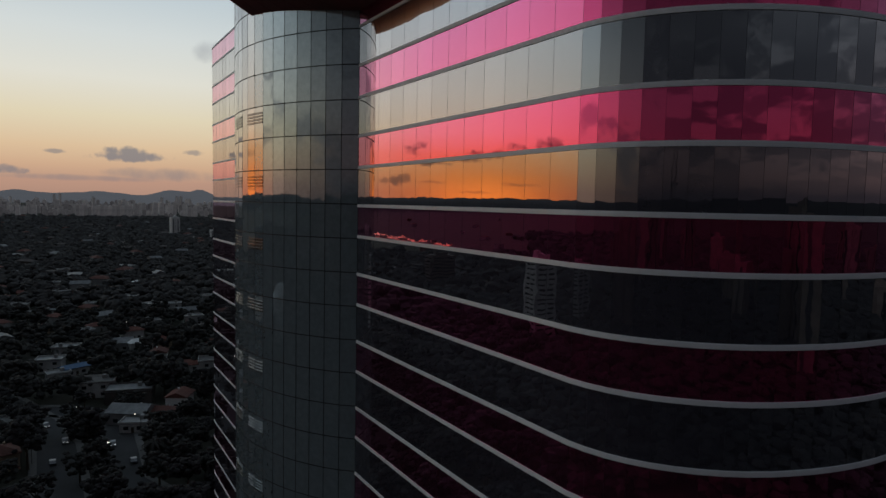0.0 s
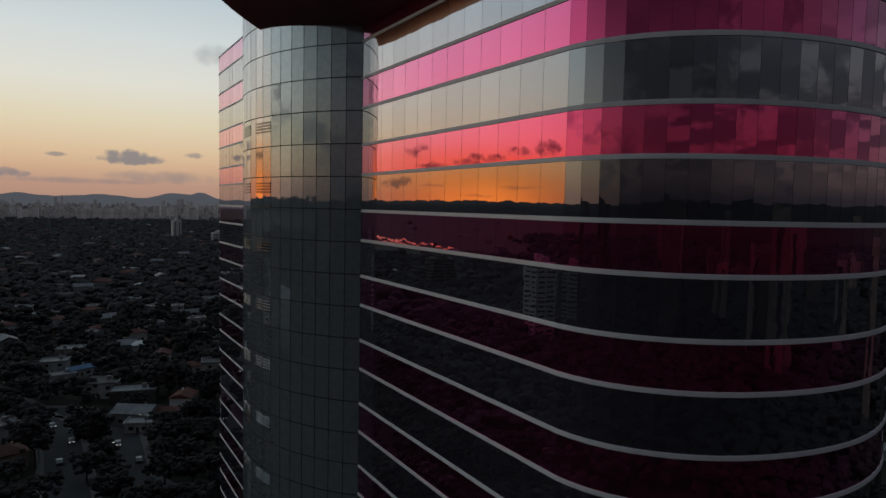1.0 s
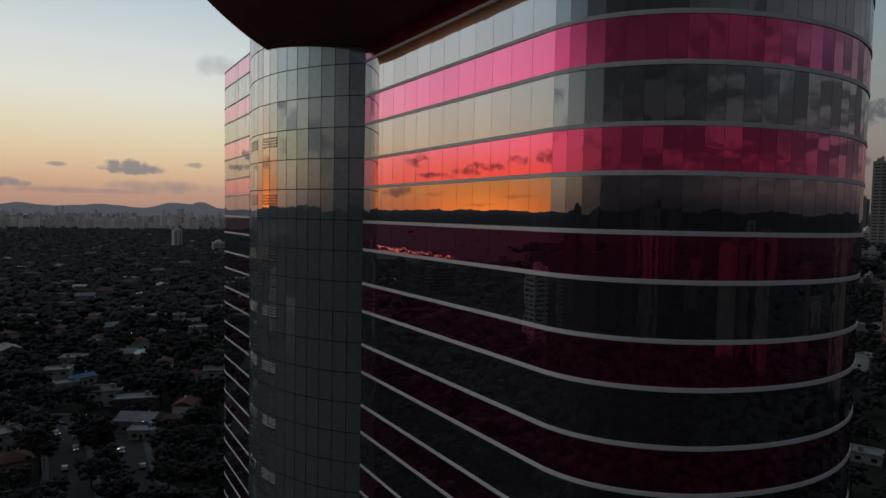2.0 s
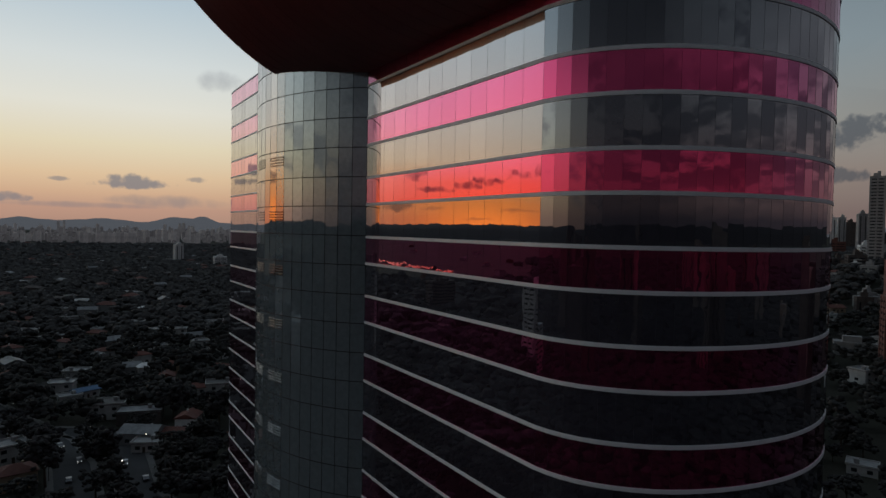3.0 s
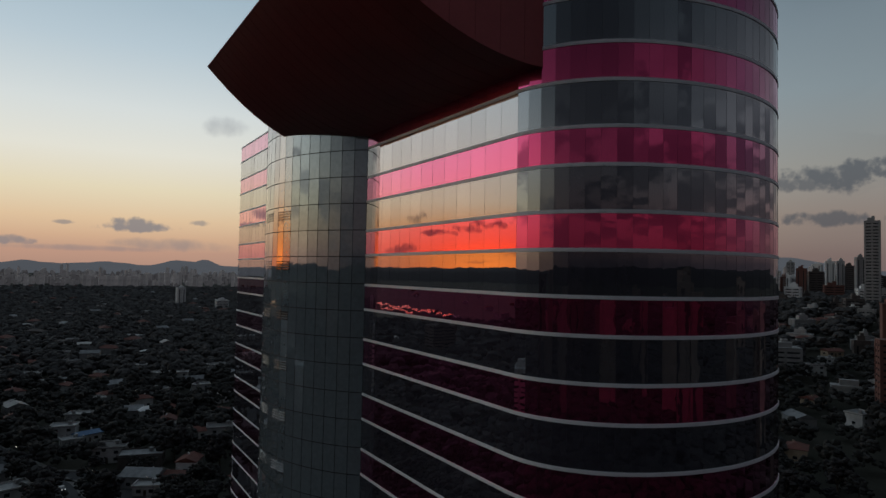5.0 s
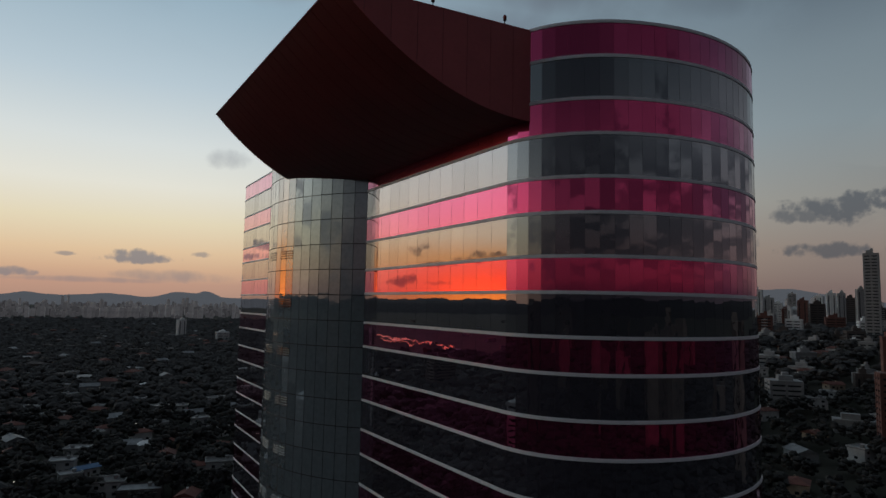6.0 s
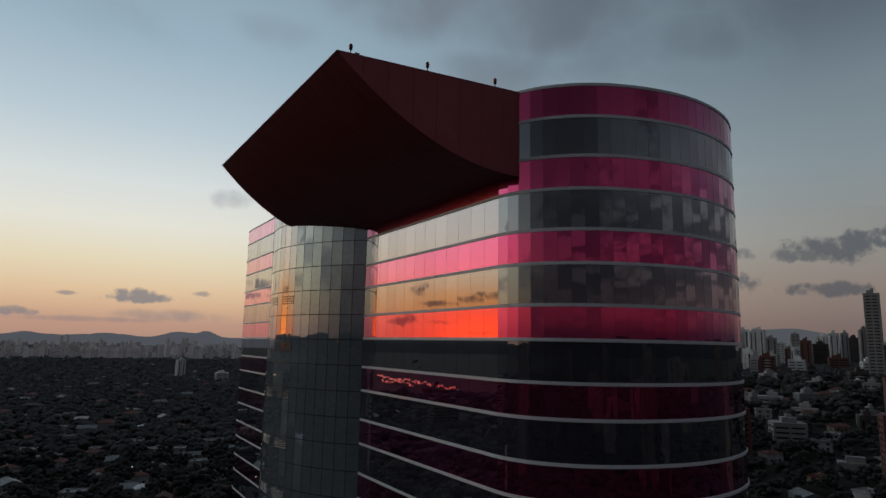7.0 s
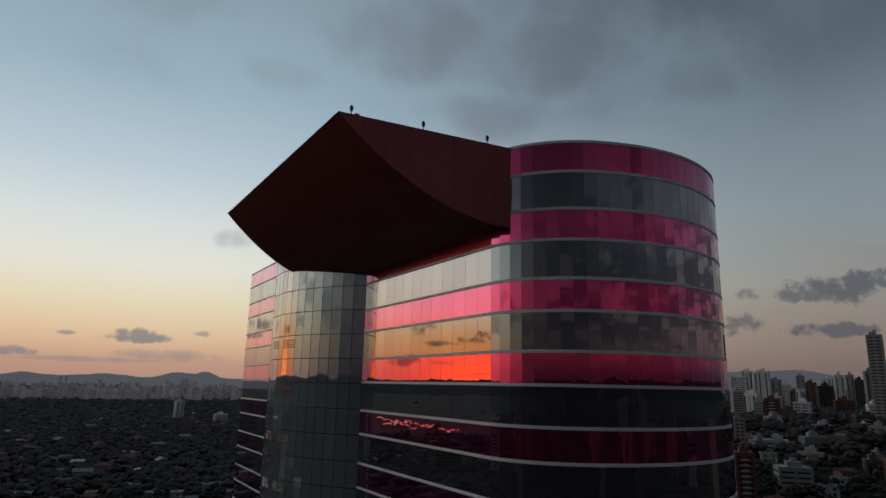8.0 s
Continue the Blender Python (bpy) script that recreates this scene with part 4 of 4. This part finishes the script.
HOUSES = [house(11, 8, 5.4, "hip", PLASTER, TILE_ROOF, "two-storey white house with a red clay hipped roof"),
          house(11, 8, 3.4, "gable", PLASTER_WARM, TILE_ROOF, "low ochre house with a clay-tiled gable roof"),
          house(11, 8.5, 6.0, "flat", PLASTER, SHEET_ROOF, "white flat-roofed villa with a parapet"),
          house(14, 10, 4.4, "gable", CONCRETE, SHEET_ROOF, "grey shed with a pale sheet-metal roof"),
          house(11, 9, 5.2, "hip", PLASTER_WARM, TILE_ROOF, "ochre house with a dark clay hipped roof"),
          house(9, 7, 3.2, "flat", PLASTER, CONCRETE, "small white flat-roofed annexe"),
          house(10, 8, 4.6, "hip", PLASTER, WHITE_PAINT, "small house with a bright white hipped roof"),
          house(9, 8, 5.0, "gable", WHITE_PAINT, TILE_ROOF, "white gabled house with a red clay roof"),
          house(14, 10, 6.4, "flat", PLASTER, PAVING, "white flat-roofed building with a pale roof deck"),
          house(17, 10, 5.2, "flat", DIM_WALL, SHEET_ROOF, "broad grey commercial building with a blank wall"),
          house(15, 8, 3.4, "hip", PLASTER, TILE_ROOF, "long low white house under a red clay roof")]
TARP_HOUSE = house(11, 6, 3.6, "gable", PLASTER, BLUE_SHEET, "workshop under a blue tarpaulin roof")
placed, first = [], set()


def put_house(x, y, kind, turn):
    src = kind if not isinstance(kind, int) else HOUSES[kind]
    m = pose(x, y, ground_z(x, y), 0, 0, turn)
    placed.append((x, y))
    if src in first:
        return copy_thing(src, m)
    first.add(src)
    src.matrix_basis = m
    return src


for x, y, kind, turn in ((10, 308.8, 6, 10), (0.8, 314, 3, -12), (20, 308, 4, 20), (16.2, 278, 7, 78), (25, 254, 10, -8), (36.5, 245, 8, -12), (-30.5, 281, 2, -12),
                         (-21, 270, TARP_HOUSE, 24), (-27.5, 264, 5, 10), (-14, 231, 8, -14), (-2.5, 217, 9, -16), (-4.5, 190, 3, -34), (-4.2, 180, 5, -25), (13.5, 199, 7, 62),
                         (4.2, 187, 10, -28), (-44, 164, 4, 10), (-4.4, 374, 10, 6), (-13, 362, 5, 15)):
    put_house(x, y, kind, turn)
for x, y, kind, turn in ((15.6, 634, 9, 8), (38.3, 576, 6, 10), (17.2, 545, 5, 12), (31.7, 433, 2, 30), (45.4, 427, 2, -12), (51, 403, 3, 8), (77.5, 453, 8, 5),
                         (157, 917, 9, 0), (-35, 434, 9, 12), (-56.5, 698, 2, 10), (-19.5, 703, 2, 20), (-7.5, 1041, 3, 5), (10.6, 1025, 3, 40), (5.4, 737, 5, 10), (53, 333, 2, 25)):
    put_house(x, y, kind, turn)
for bearing, dist, kind, turn in ((61.3, 560, 10, 20), (62.6, 640, 10, -10), (63.2, 650, 0, -12), (61.9, 625, 4, 15), (61.8, 470, 2, 10), (62.6, 500, 5, -8), (58.3, 440, 0, 40),
                                  (58.0, 560, 2, 8), (66.0, 440, 2, -25), (63.0, 520, 1, 33)):
    put_house(*at_bearing(bearing, dist), kind, -bearing + turn)
tries = 0
while len(placed) < 130 and tries < 6000:
    tries += 1
    bearing = rng_city.choice((rng_city.uniform(-9, 18), rng_city.uniform(-9, 18), rng_city.uniform(50, 74)))
    dist = 260 + 420 * rng_city.random()
    x, y = at_bearing(bearing, dist)
    if y < 60 and x < 60 or street_near(x, y, 9) or any(math.dist((x, y), p) < 25 for p in placed):
        continue
    put_house(x, y, rng_city.choice((0, 0, 1, 1, 2, 2, 3, 4, 5)), rng_city.uniform(0, 180))


def far_house(w, d, h, roof, wall_mat, roof_mat, label):
    ob = thing("house", pose(0, 0, 0), label, "house", "far houses among the trees")
    part("wall", box_bm((0, 0, h / 2 - 1), (w, d, h + 2)), wall_mat, ob)
    v, f = (hip_roof if roof == "hip" else gable_roof)(w, d, min(w, d) * (0.05 if roof == "low" else 0.24))
    part_mesh("roof", raw_mesh("roof", v, f, roof_mat), ob, m=pose(0, 0, h + 0.2))
    return ob


FAR_HOUSES = [far_house(18, 11, 8, "hip", CONCRETE, TILE_ROOF, "distant white house with a clay roof"),
              far_house(18, 12, 8, "low", CONCRETE, DIM_WALL, "distant white building with a pale flat roof"),
              far_house(15, 10, 8, "gable", CONCRETE, SHEET_ROOF, "distant white gabled house among trees"),
              far_house(22, 12, 7, "low", CONCRETE, CONCRETE, "distant long low building among trees")]
tries = 0
while len(placed) < 250 and tries < 12000:
    tries += 1
    bearing = rng_city.choice((rng_city.uniform(-9, 18), rng_city.uniform(-9, 18), rng_city.uniform(-9, 18), rng_city.uniform(50, 74), rng_city.uniform(-50, -10)))
    dist = 640 + 1700 * rng_city.random() ** 1.3
    x, y = at_bearing(bearing, dist)
    if any(math.dist((x, y), p) < 28 for p in placed):
        continue
    put_house(x, y, rng_city.choice(FAR_HOUSES), rng_city.uniform(0, 180))


rest = []
while len(rest) < 80:
    bearing = rng_city.choice((rng_city.uniform(-9, 18), rng_city.uniform(-9, 18), rng_city.uniform(50, 74), rng_city.uniform(-50, -10)))
    x, y = at_bearing(bearing, 700 + 1900 * rng_city.random())
    if not any(math.dist((x, y), p) < 24 for p in placed + rest):
        rest.append((x, y))
for name, mat, label, half in (("far_rooftops", TILE_ROOF, "clay roofs of far houses between treetops", 0), ("far_pale_roofs", DIM_WALL, "pale roofs and walls of far houses", 1)):
    verts, faces = [], []
    for k, (x, y) in enumerate(rest):
        if (k % 3 > 0) != bool(half):
            continue
        v, f = hip_roof(rng_city.uniform(10, 24), rng_city.uniform(8, 12), rng_city.uniform(0.4, 2.5))
        w2, f2 = ring_box(rng_city.uniform(9, 16), 8, 10, 0)
        turn = pose(x, y, ground_z(x, y) + 8.5, 0, 0, rng_city.uniform(0, 180))
        for vv, ff, dz in ((v, f, 0), (w2, f2, -5.1)):
            n0 = len(verts)
            verts += [turn @ (Vector(p) + Vector((0, 0, dz))) for p in vv]
            faces += [tuple(n0 + i for i in q) for q in ff]
    tagged(new(name, raw_mesh(name, verts, faces, mat)), label, "rooftops", kind="stuff")
placed += rest

# ground kept open on the camera's side of each house
OPEN = collections.defaultdict(list)
for hx, hy in placed + SLOPE + [at_bearing(9.0, 1503), at_bearing(12.3, 1380)] + [at_bearing(9.0, 1460), at_bearing(9.0, 1420), at_bearing(12.3, 1340)]:
    way = (Vector(EYE[:2]) - Vector((hx, hy))).normalized()
    for s in (0, 9):
        p = (hx + way.x * s, hy + way.y * s)
        OPEN[(int(p[0] // 40), int(p[1] // 40))].append(p)


def is_open(x, y, gap):
    i, j = int(x // 40), int(y // 40)
    return any(math.dist((x, y), p) < gap for a in (-1, 0, 1) for d in (-1, 0, 1) for p in OPEN.get((i + a, j + d), ()))


# -- trees --
def lump(rng, c, r, squash=0.75):
    """A jagged leaf clump of 20 faces."""
    t = (1 + 5 ** 0.5) / 2
    base = [(-1, t, 0), (1, t, 0), (-1, -t, 0), (1, -t, 0), (0, -1, t), (0, 1, t), (0, -1, -t), (0, 1, -t), (t, 0, -1), (t, 0, 1), (-t, 0, -1), (-t, 0, 1)]
    turn = Euler((rng.uniform(0, 6), rng.uniform(0, 6), rng.uniform(0, 6))).to_matrix()
    out = []
    for v in base:
        p = turn @ Vector(v) * (r / 1.9 * rng.uniform(0.72, 1.25))
        out.append((c[0] + p.x, c[1] + p.y, c[2] + p.z * squash))
    return out


ICO = [(0, 11, 5), (0, 5, 1), (0, 1, 7), (0, 7, 10), (0, 10, 11), (1, 5, 9), (5, 11, 4), (11, 10, 2), (10, 7, 6), (7, 1, 8),
       (3, 9, 4), (3, 4, 2), (3, 2, 6), (3, 6, 8), (3, 8, 9), (4, 9, 5), (2, 4, 11), (6, 2, 10), (8, 6, 7), (9, 8, 1)]


def crown_mesh(rng, radius, height, zc, count, mat):
    verts, faces = [], []
    lobes = [(rng.uniform(-.5, .5) * radius, rng.uniform(-.5, .5) * radius, zc + rng.uniform(-.3, .35) * height, radius * rng.uniform(.42, .66)) for _ in range(6)]
    for k in range(count):
        lx, ly, lz, lr = lobes[k % 6]
        d = Vector((rng.gauss(0, 1), rng.gauss(0, 1), rng.gauss(0.2, 1))).normalized() * lr * rng.uniform(0.6, 1.05)
        base = len(verts)
        verts += lump(rng, (lx + d.x, ly + d.y, lz + d.z * 0.75), radius * rng.uniform(0.10, 0.2))
        faces += [tuple(base + i for i in f) for f in ICO]
    return raw_mesh("crown", verts, faces, mat)


def tree(rng, radius, height, mat, label):
    ob = thing("tree", pose(0, 0, 0), label, "tree", "trees in streets and gardens")
    bm = bmesh.new()
    fork = height * 0.42
    add_rod(bm, (0, 0, -0.5), (0.2, 0.1, fork), height * 0.032, height * 0.02, 7)
    for k in range(5):
        a = k * 1.26 + rng.uniform(-.3, .3)
        add_rod(bm, (0.2, 0.1, fork - 0.3), (radius * 0.55 * math.cos(a), radius * 0.55 * math.sin(a), height * rng.uniform(.62, .85)), height * 0.014, height * 0.005, 5)
    part("trunk", bm, BARK, ob)
    part_mesh("crown", crown_mesh(rng, radius, height * 0.5, height * 0.68, 96, mat), ob)
    return ob


rng_tree = random.Random(8)
TREES = [tree(rng_tree, r, h, m, "dark green broad-crowned street tree") for r, h, m in
         ((5.5, 11, LEAF), (6.5, 13, LEAF_DARK), (4.5, 9, LEAF), (7.5, 15, LEAF_DARK), (5.0, 12, LEAF), (3.6, 7.5, LEAF_DARK))]


def palm(rng):
    ob = thing("palm_tree", pose(0, 0, 0), "tall slender palm tree beside the street", "palm tree", "palms along the street")
    bm = bmesh.new()
    add_rod(bm, (0, 0, -0.4), (0.3, 0.1, 10.5), 0.26, 0.17, 8)
    part("trunk", bm, BARK, ob)
    for k in range(14):
        a, lift = k * 0.449 * 2 + rng.uniform(-.2, .2), rng.uniform(-0.2, 0.9)
        v, f = [], []
        for i in range(7):
            s = i / 6
            r, z = 3.4 * s, 10.4 + lift * 2.4 * s - 3.0 * s * s
            wdt = 0.42 * math.sin(math.pi * min(0.97, 0.12 + s * 0.86))
            for o in (-1, 0, 1):
                v.append((0.3 + r * math.cos(a) - o * wdt * math.sin(a), 0.1 + r * math.sin(a) + o * wdt * math.cos(a), z - 0.18 * abs(o)))
        for i in range(6):
            for o in range(2):
                j = 3 * i + o
                f.append((j, j + 1, j + 4, j + 3))
        part_mesh("frond", raw_mesh("frond", v, f, LEAF), ob)
    return ob


first_palm = palm(rng_tree)
first_palm.matrix_basis = pose(-4.3, 137, GROUND)
copy_thing(first_palm, pose(-19.5, 176, GROUND, 0, 0, 70))
copy_thing(first_palm, pose(-38, 190, GROUND, 0, 0, 150))

spots = []
for lo, hi, r0, r1, step in ((-16, 22, 150, 520, 9.0), (48, 76, 190, 520, 11.5)):
    r = r0
    while r < r1:
        a = lo
        while a < hi:
            b = a + rng_tree.uniform(-.4, .4) * math.degrees(step / r)
            x, y = at_bearing(b, r + rng_tree.uniform(-4, 4))
            a += math.degrees(step / r)
            inside = -14 < x < 52 and -58 < y < 92
            if inside or street_near(x, y, -0.5) or rng_tree.random() < 0.12 or is_open(x, y, 7.5):
                continue
            spots.append((r, x, y))
        r += step
spots.sort()
verts, faces = [], []
for k, (r, x, y) in enumerate(spots):
    m = pose(x, y, ground_z(x, y) - rng_tree.uniform(0, 1.8), 0, 0, rng_tree.uniform(0, 360))
    if k < 6:
        TREES[k].matrix_basis = m
    elif k < 300:
        copy_thing(TREES[rng_tree.choice((0, 0, 1, 2, 3, 4, 5))], m)
    else:
        size = rng_tree.uniform(3.4, 6.8)
        for j in range(22):
            d = Vector((rng_tree.gauss(0, 1), rng_tree.gauss(0, 1), rng_tree.gauss(0.3, 0.9))).normalized() * size * rng_tree.uniform(0.45, 1.0)
            n0 = len(verts)
            verts += lump(rng_tree, (x + d.x, y + d.y, m.translation.z + size * 1.25 + d.z * 0.7), size * rng_tree.uniform(0.2, 0.36))
            faces += [tuple(n0 + i for i in f) for f in ICO]
tagged(new("treetops", raw_mesh("treetops", verts, faces, LEAF)), "dark green crowns of garden and street trees", "treetops", kind="stuff")


def canopy(name, label, spans, seed, mat):
    rng = random.Random(seed)
    verts, faces = [], []
    for lo, hi, r0, r1, gap, grow in spans:
        r = r0
        while r < r1:
            step = gap + r * grow
            a = lo
            while a < hi:
                b = a + rng.uniform(-.5, .5) * math.degrees(step / r)
                x, y = at_bearing(b, r + rng.uniform(-.5, .5) * step)
                a += math.degrees(step / r)
                if rng.random() < 0.16 or (-16 < x < 54 and -58 < y < 94) or is_open(x, y, 11.0):
                    continue
                if -37 < (b + 180) % 360 - 180 < -19 and 980 < r < 1680:
                    continue
                z = ground_z(x, y)
                near_slope = 40 < b < 82 and r < 900
                n_lump = 16 if near_slope else 6 if r < 700 else 4 if r < 1300 else 2
                up = 1.0 if r < 1200 else 0.7
                for j in range(n_lump):
                    base = len(verts)
                    verts += lump(rng, (x + rng.uniform(-.5, .5) * step, y + rng.uniform(-.5, .5) * step, z + rng.uniform(3.0, 8.5) * up),
                                  step * rng.uniform(0.24, 0.46) * (0.6 if near_slope else 1.0 if r < 1300 else 1.4), 0.7)
                    faces += [tuple(base + i for i in f) for f in ICO]
            r += step
    ob = new(name, raw_mesh(name, verts, faces, mat))
    tagged(ob, label, "treetops", kind="stuff")


canopy("far_woods", "unbroken dark green treetops of the garden suburb, paled for haze", ((-14, 22, 515, 2330, 5.0, 0.0065), (46, 80, 515, 1700, 7.5, 0.010)), 3, LEAF_HAZE)
canopy("treetops_around", "dark treetops round the blocks behind the streets", ((80, 346, 90, 420, 5.5, 0.012), (80, 346, 420, 1600, 10, 0.02)), 4, LEAF_DARK)

# -- river that catches the sunset, mirrored in the glass --
WATER, w_nt, w_p = material("river_water")
w_p.inputs["Base Color"].default_value = (.03, .032, .034, 1)
w_p.inputs["Roughness"].default_value = 0.11
w_noise = node(w_nt, "ShaderNodeTexNoise", Scale=0.03, Detail=5.0)
w_bump = node(w_nt, "ShaderNodeBump", Strength=0.14, Distance=3.0)
w_nt.links.new(w_noise.outputs[0], w_bump.inputs["Height"])
w_nt.links.new(w_bump.outputs[0], w_p.inputs["Normal"])
verts, faces = [], []
# two arms: start, end, how far the arm lies from the main line, width
for first, last, away, broad in ((0, 121, 0, 1.0), (6, 58, -105, 0.75)):
    n0 = len(verts)
    for k in range(first, last):
        a = radians(-25.6 - k * 0.06)
        mid = 1530 + away - 3 * k + 34 * math.sin(k * 0.165 + away) + 24 * math.sin(k * 0.455) + 20 * math.sin(k * 1.13) + 11 * math.sin(k * 2.41)
        half = broad * max(1.2, 7 + 20 * abs(math.sin(k * 0.185 + away)) + 12 * math.sin(k * 0.95) + 11 * math.sin(k * 2.03))
        for o in (-half, half):
            x, y = 37.5 + (mid + o) * math.sin(a), -83.6 + (mid + o) * math.cos(a)
            verts.append((x, y, ground_z(x, y) + 6))
    faces += [(q, q + 2, q + 3, q + 1) for q in range(n0, len(verts) - 2, 2)]
tagged(new("water", raw_mesh("water", verts, faces, WATER)), "winding river that catches the sunset sky", "river", kind="structure")

# -- street lamps and cars --
def street_lamp():
    ob = thing("street_lamp", pose(0, 0, 0), "lit street lamp on a curved steel pole", "street lamp", "street lamps along the roads")
    bm = bmesh.new()
    add_rod(bm, (0, 0, -0.2), (0, 0, 7.6), 0.11, 0.07)
    add_rod(bm, (0, 0, 7.55), (1.7, 0, 8.2), 0.06, 0.045)
    part("pole", bm, DARK_STEEL, ob)
    part("lamp_head", box_bm((1.9, 0, 8.25), (0.8, 0.34, 0.16), 0, 0.04), CONCRETE, ob)
    part("lens", box_bm((1.9, 0, 8.14), (0.6, 0.28, 0.08), 0, 0.02), STREET_GLOW, ob, "glowing lamp lens")
    return ob


sl = street_lamp()
spots = [(-35, 163, 0), (-20.5, 190, 180), (-50, 238, 20), (-3.5, 172, 180), (-70, 290, 20), (6, 352, 0), (-17, 148, 0)]
sl.matrix_basis = pose(spots[0][0], spots[0][1], GROUND + 0.15, 0, 0, spots[0][2])
for x, y, a in spots[1:]:
    copy_thing(sl, pose(x, y, GROUND + 0.15, 0, 0, a))


def car():
    ob = thing("car", pose(0, 0, 0), "parked saloon car with dark windows", "car", "cars on the street")
    bm = bmesh.new()
    side = [(-2.1, 0.35), (2.1, 0.35), (2.15, 0.75), (1.1, 0.92), (0.55, 1.42), (-1.0, 1.45), (-1.6, 0.98), (-2.12, 0.9)]
    a = [bm.verts.new((x, -0.86, z)) for x, z in side]
    b = [bm.verts.new((x, 0.86, z)) for x, z in side]
    bm.faces.new(a)
    bm.faces.new(b[::-1])
    for k in range(8):
        bm.faces.new((a[k], b[k], b[(k + 1) % 8], a[(k + 1) % 8]))
    bmesh.ops.recalc_face_normals(bm, faces=bm.faces)
    part("body", bm, CAR_PAINT, ob)
    part("window", box_bm((-0.2, 0, 1.2), (1.35, 1.76, 0.3), 0, 0.05), WINDOW, ob)
    for sx in (-1.3, 1.3):
        for sy in (-0.8, 0.8):
            bm = bmesh.new()
            add_rod(bm, (sx, sy - 0.11, 0.33), (sx, sy + 0.11, 0.33), 0.33, 0.33, 12)
            part("wheel", bm, RUBBER, ob)
    for sy in (-0.6, 0.6):
        part("headlight", box_bm((2.13, sy, 0.68), (0.06, 0.3, 0.16), 0, 0.02), HEAD_GLOW, ob, "lit headlight")
    return ob


first_car = car()
cars = [(-44, 226, 300), (-40.5, 225, 120), (-31.7, 198, 285), (-26, 178, 272), (-29.5, 160, 90), (-12.5, 168, 268), (-8, 150, 88), (-48, 243, 295)]
first_car.matrix_basis = pose(cars[0][0], cars[0][1], GROUND + 0.03, 0, 0, cars[0][2])
for x, y, a in cars[1:]:
    copy_thing(first_car, pose(x, y, GROUND + 0.03, 0, 0, a))


def utility_mast(x, y):
    ob = thing("utility_mast", pose(x, y, ground_z(x, y)), "slim pale steel mast standing among garden trees", "mast")
    bm = bmesh.new()
    add_rod(bm, (0, 0, -0.5), (0, 0, 13.5), 0.2, 0.12)
    part("pole", bm, CONCRETE, ob)
    part("crossarm", box_bm((0, 0, 12.6), (1.8, 0.16, 0.16), 0, 0.02), CONCRETE, ob)
    part("floodlight", box_bm((0.6, -0.15, 12.95), (0.5, 0.3, 0.35), 0, 0.04), DARK_STEEL, ob)


utility_mast(11.4, 261)

# -- tower crane over the roofs behind, which the glass mirrors --
def tower_crane(x, y, top):
    base = ground_z(x, y)
    h = top - base
    ob = thing("tower_crane", pose(x, y, base, 0, 0, 35), "tall lattice tower crane above the rooftops", "crane")
    bm = bmesh.new()
    for sx in (-0.9, 0.9):
        for sy in (-0.9, 0.9):
            add_rod(bm, (sx, sy, 0), (sx, sy, h - 8), 0.16, 0.16, 5)
    for k in range(int((h - 8) / 2.4)):
        s = 0.9 if k % 2 else -0.9
        add_rod(bm, (-s, -0.9, 2.4 * k), (s, -0.9, 2.4 * k + 2.4), 0.09, 0.09, 4)
        add_rod(bm, (0.9, -s, 2.4 * k), (0.9, s, 2.4 * k + 2.4), 0.09, 0.09, 4)
    part("mast", bm, DARK_STEEL, ob)
    bm = bmesh.new()
    for sy in (-0.6, 0.6):
        add_rod(bm, (0, sy, h - 7.5), (16, sy, h + 10), 0.14, 0.1, 5)
    for k in range(10):
        t0, t1 = k / 10, (k + 1) / 10
        s = 0.6 if k % 2 else -0.6
        add_rod(bm, (16 * t0, -s, h - 7.5 + 17.5 * t0), (16 * t1, s, h - 7.5 + 17.5 * t1), 0.07, 0.07, 4)
    part("jib", bm, DARK_STEEL, ob)
    bm = bmesh.new()
    add_rod(bm, (0, 0, h - 7.6), (-7, 0, h - 7.0), 0.3, 0.3, 6)
    part("counter_jib", bm, DARK_STEEL, ob)
    part("counterweight", box_bm((-6.4, 0, h - 8.6), (2.0, 1.6, 2.6), 0, 0.1), CONCRETE, ob)
    part("cab", box_bm((1.2, -1.5, h - 8.4), (1.8, 1.4, 2.0), 0, 0.1), DARK_STEEL, ob)


tower_crane(*at_bearing(-127.0, 300), 94)
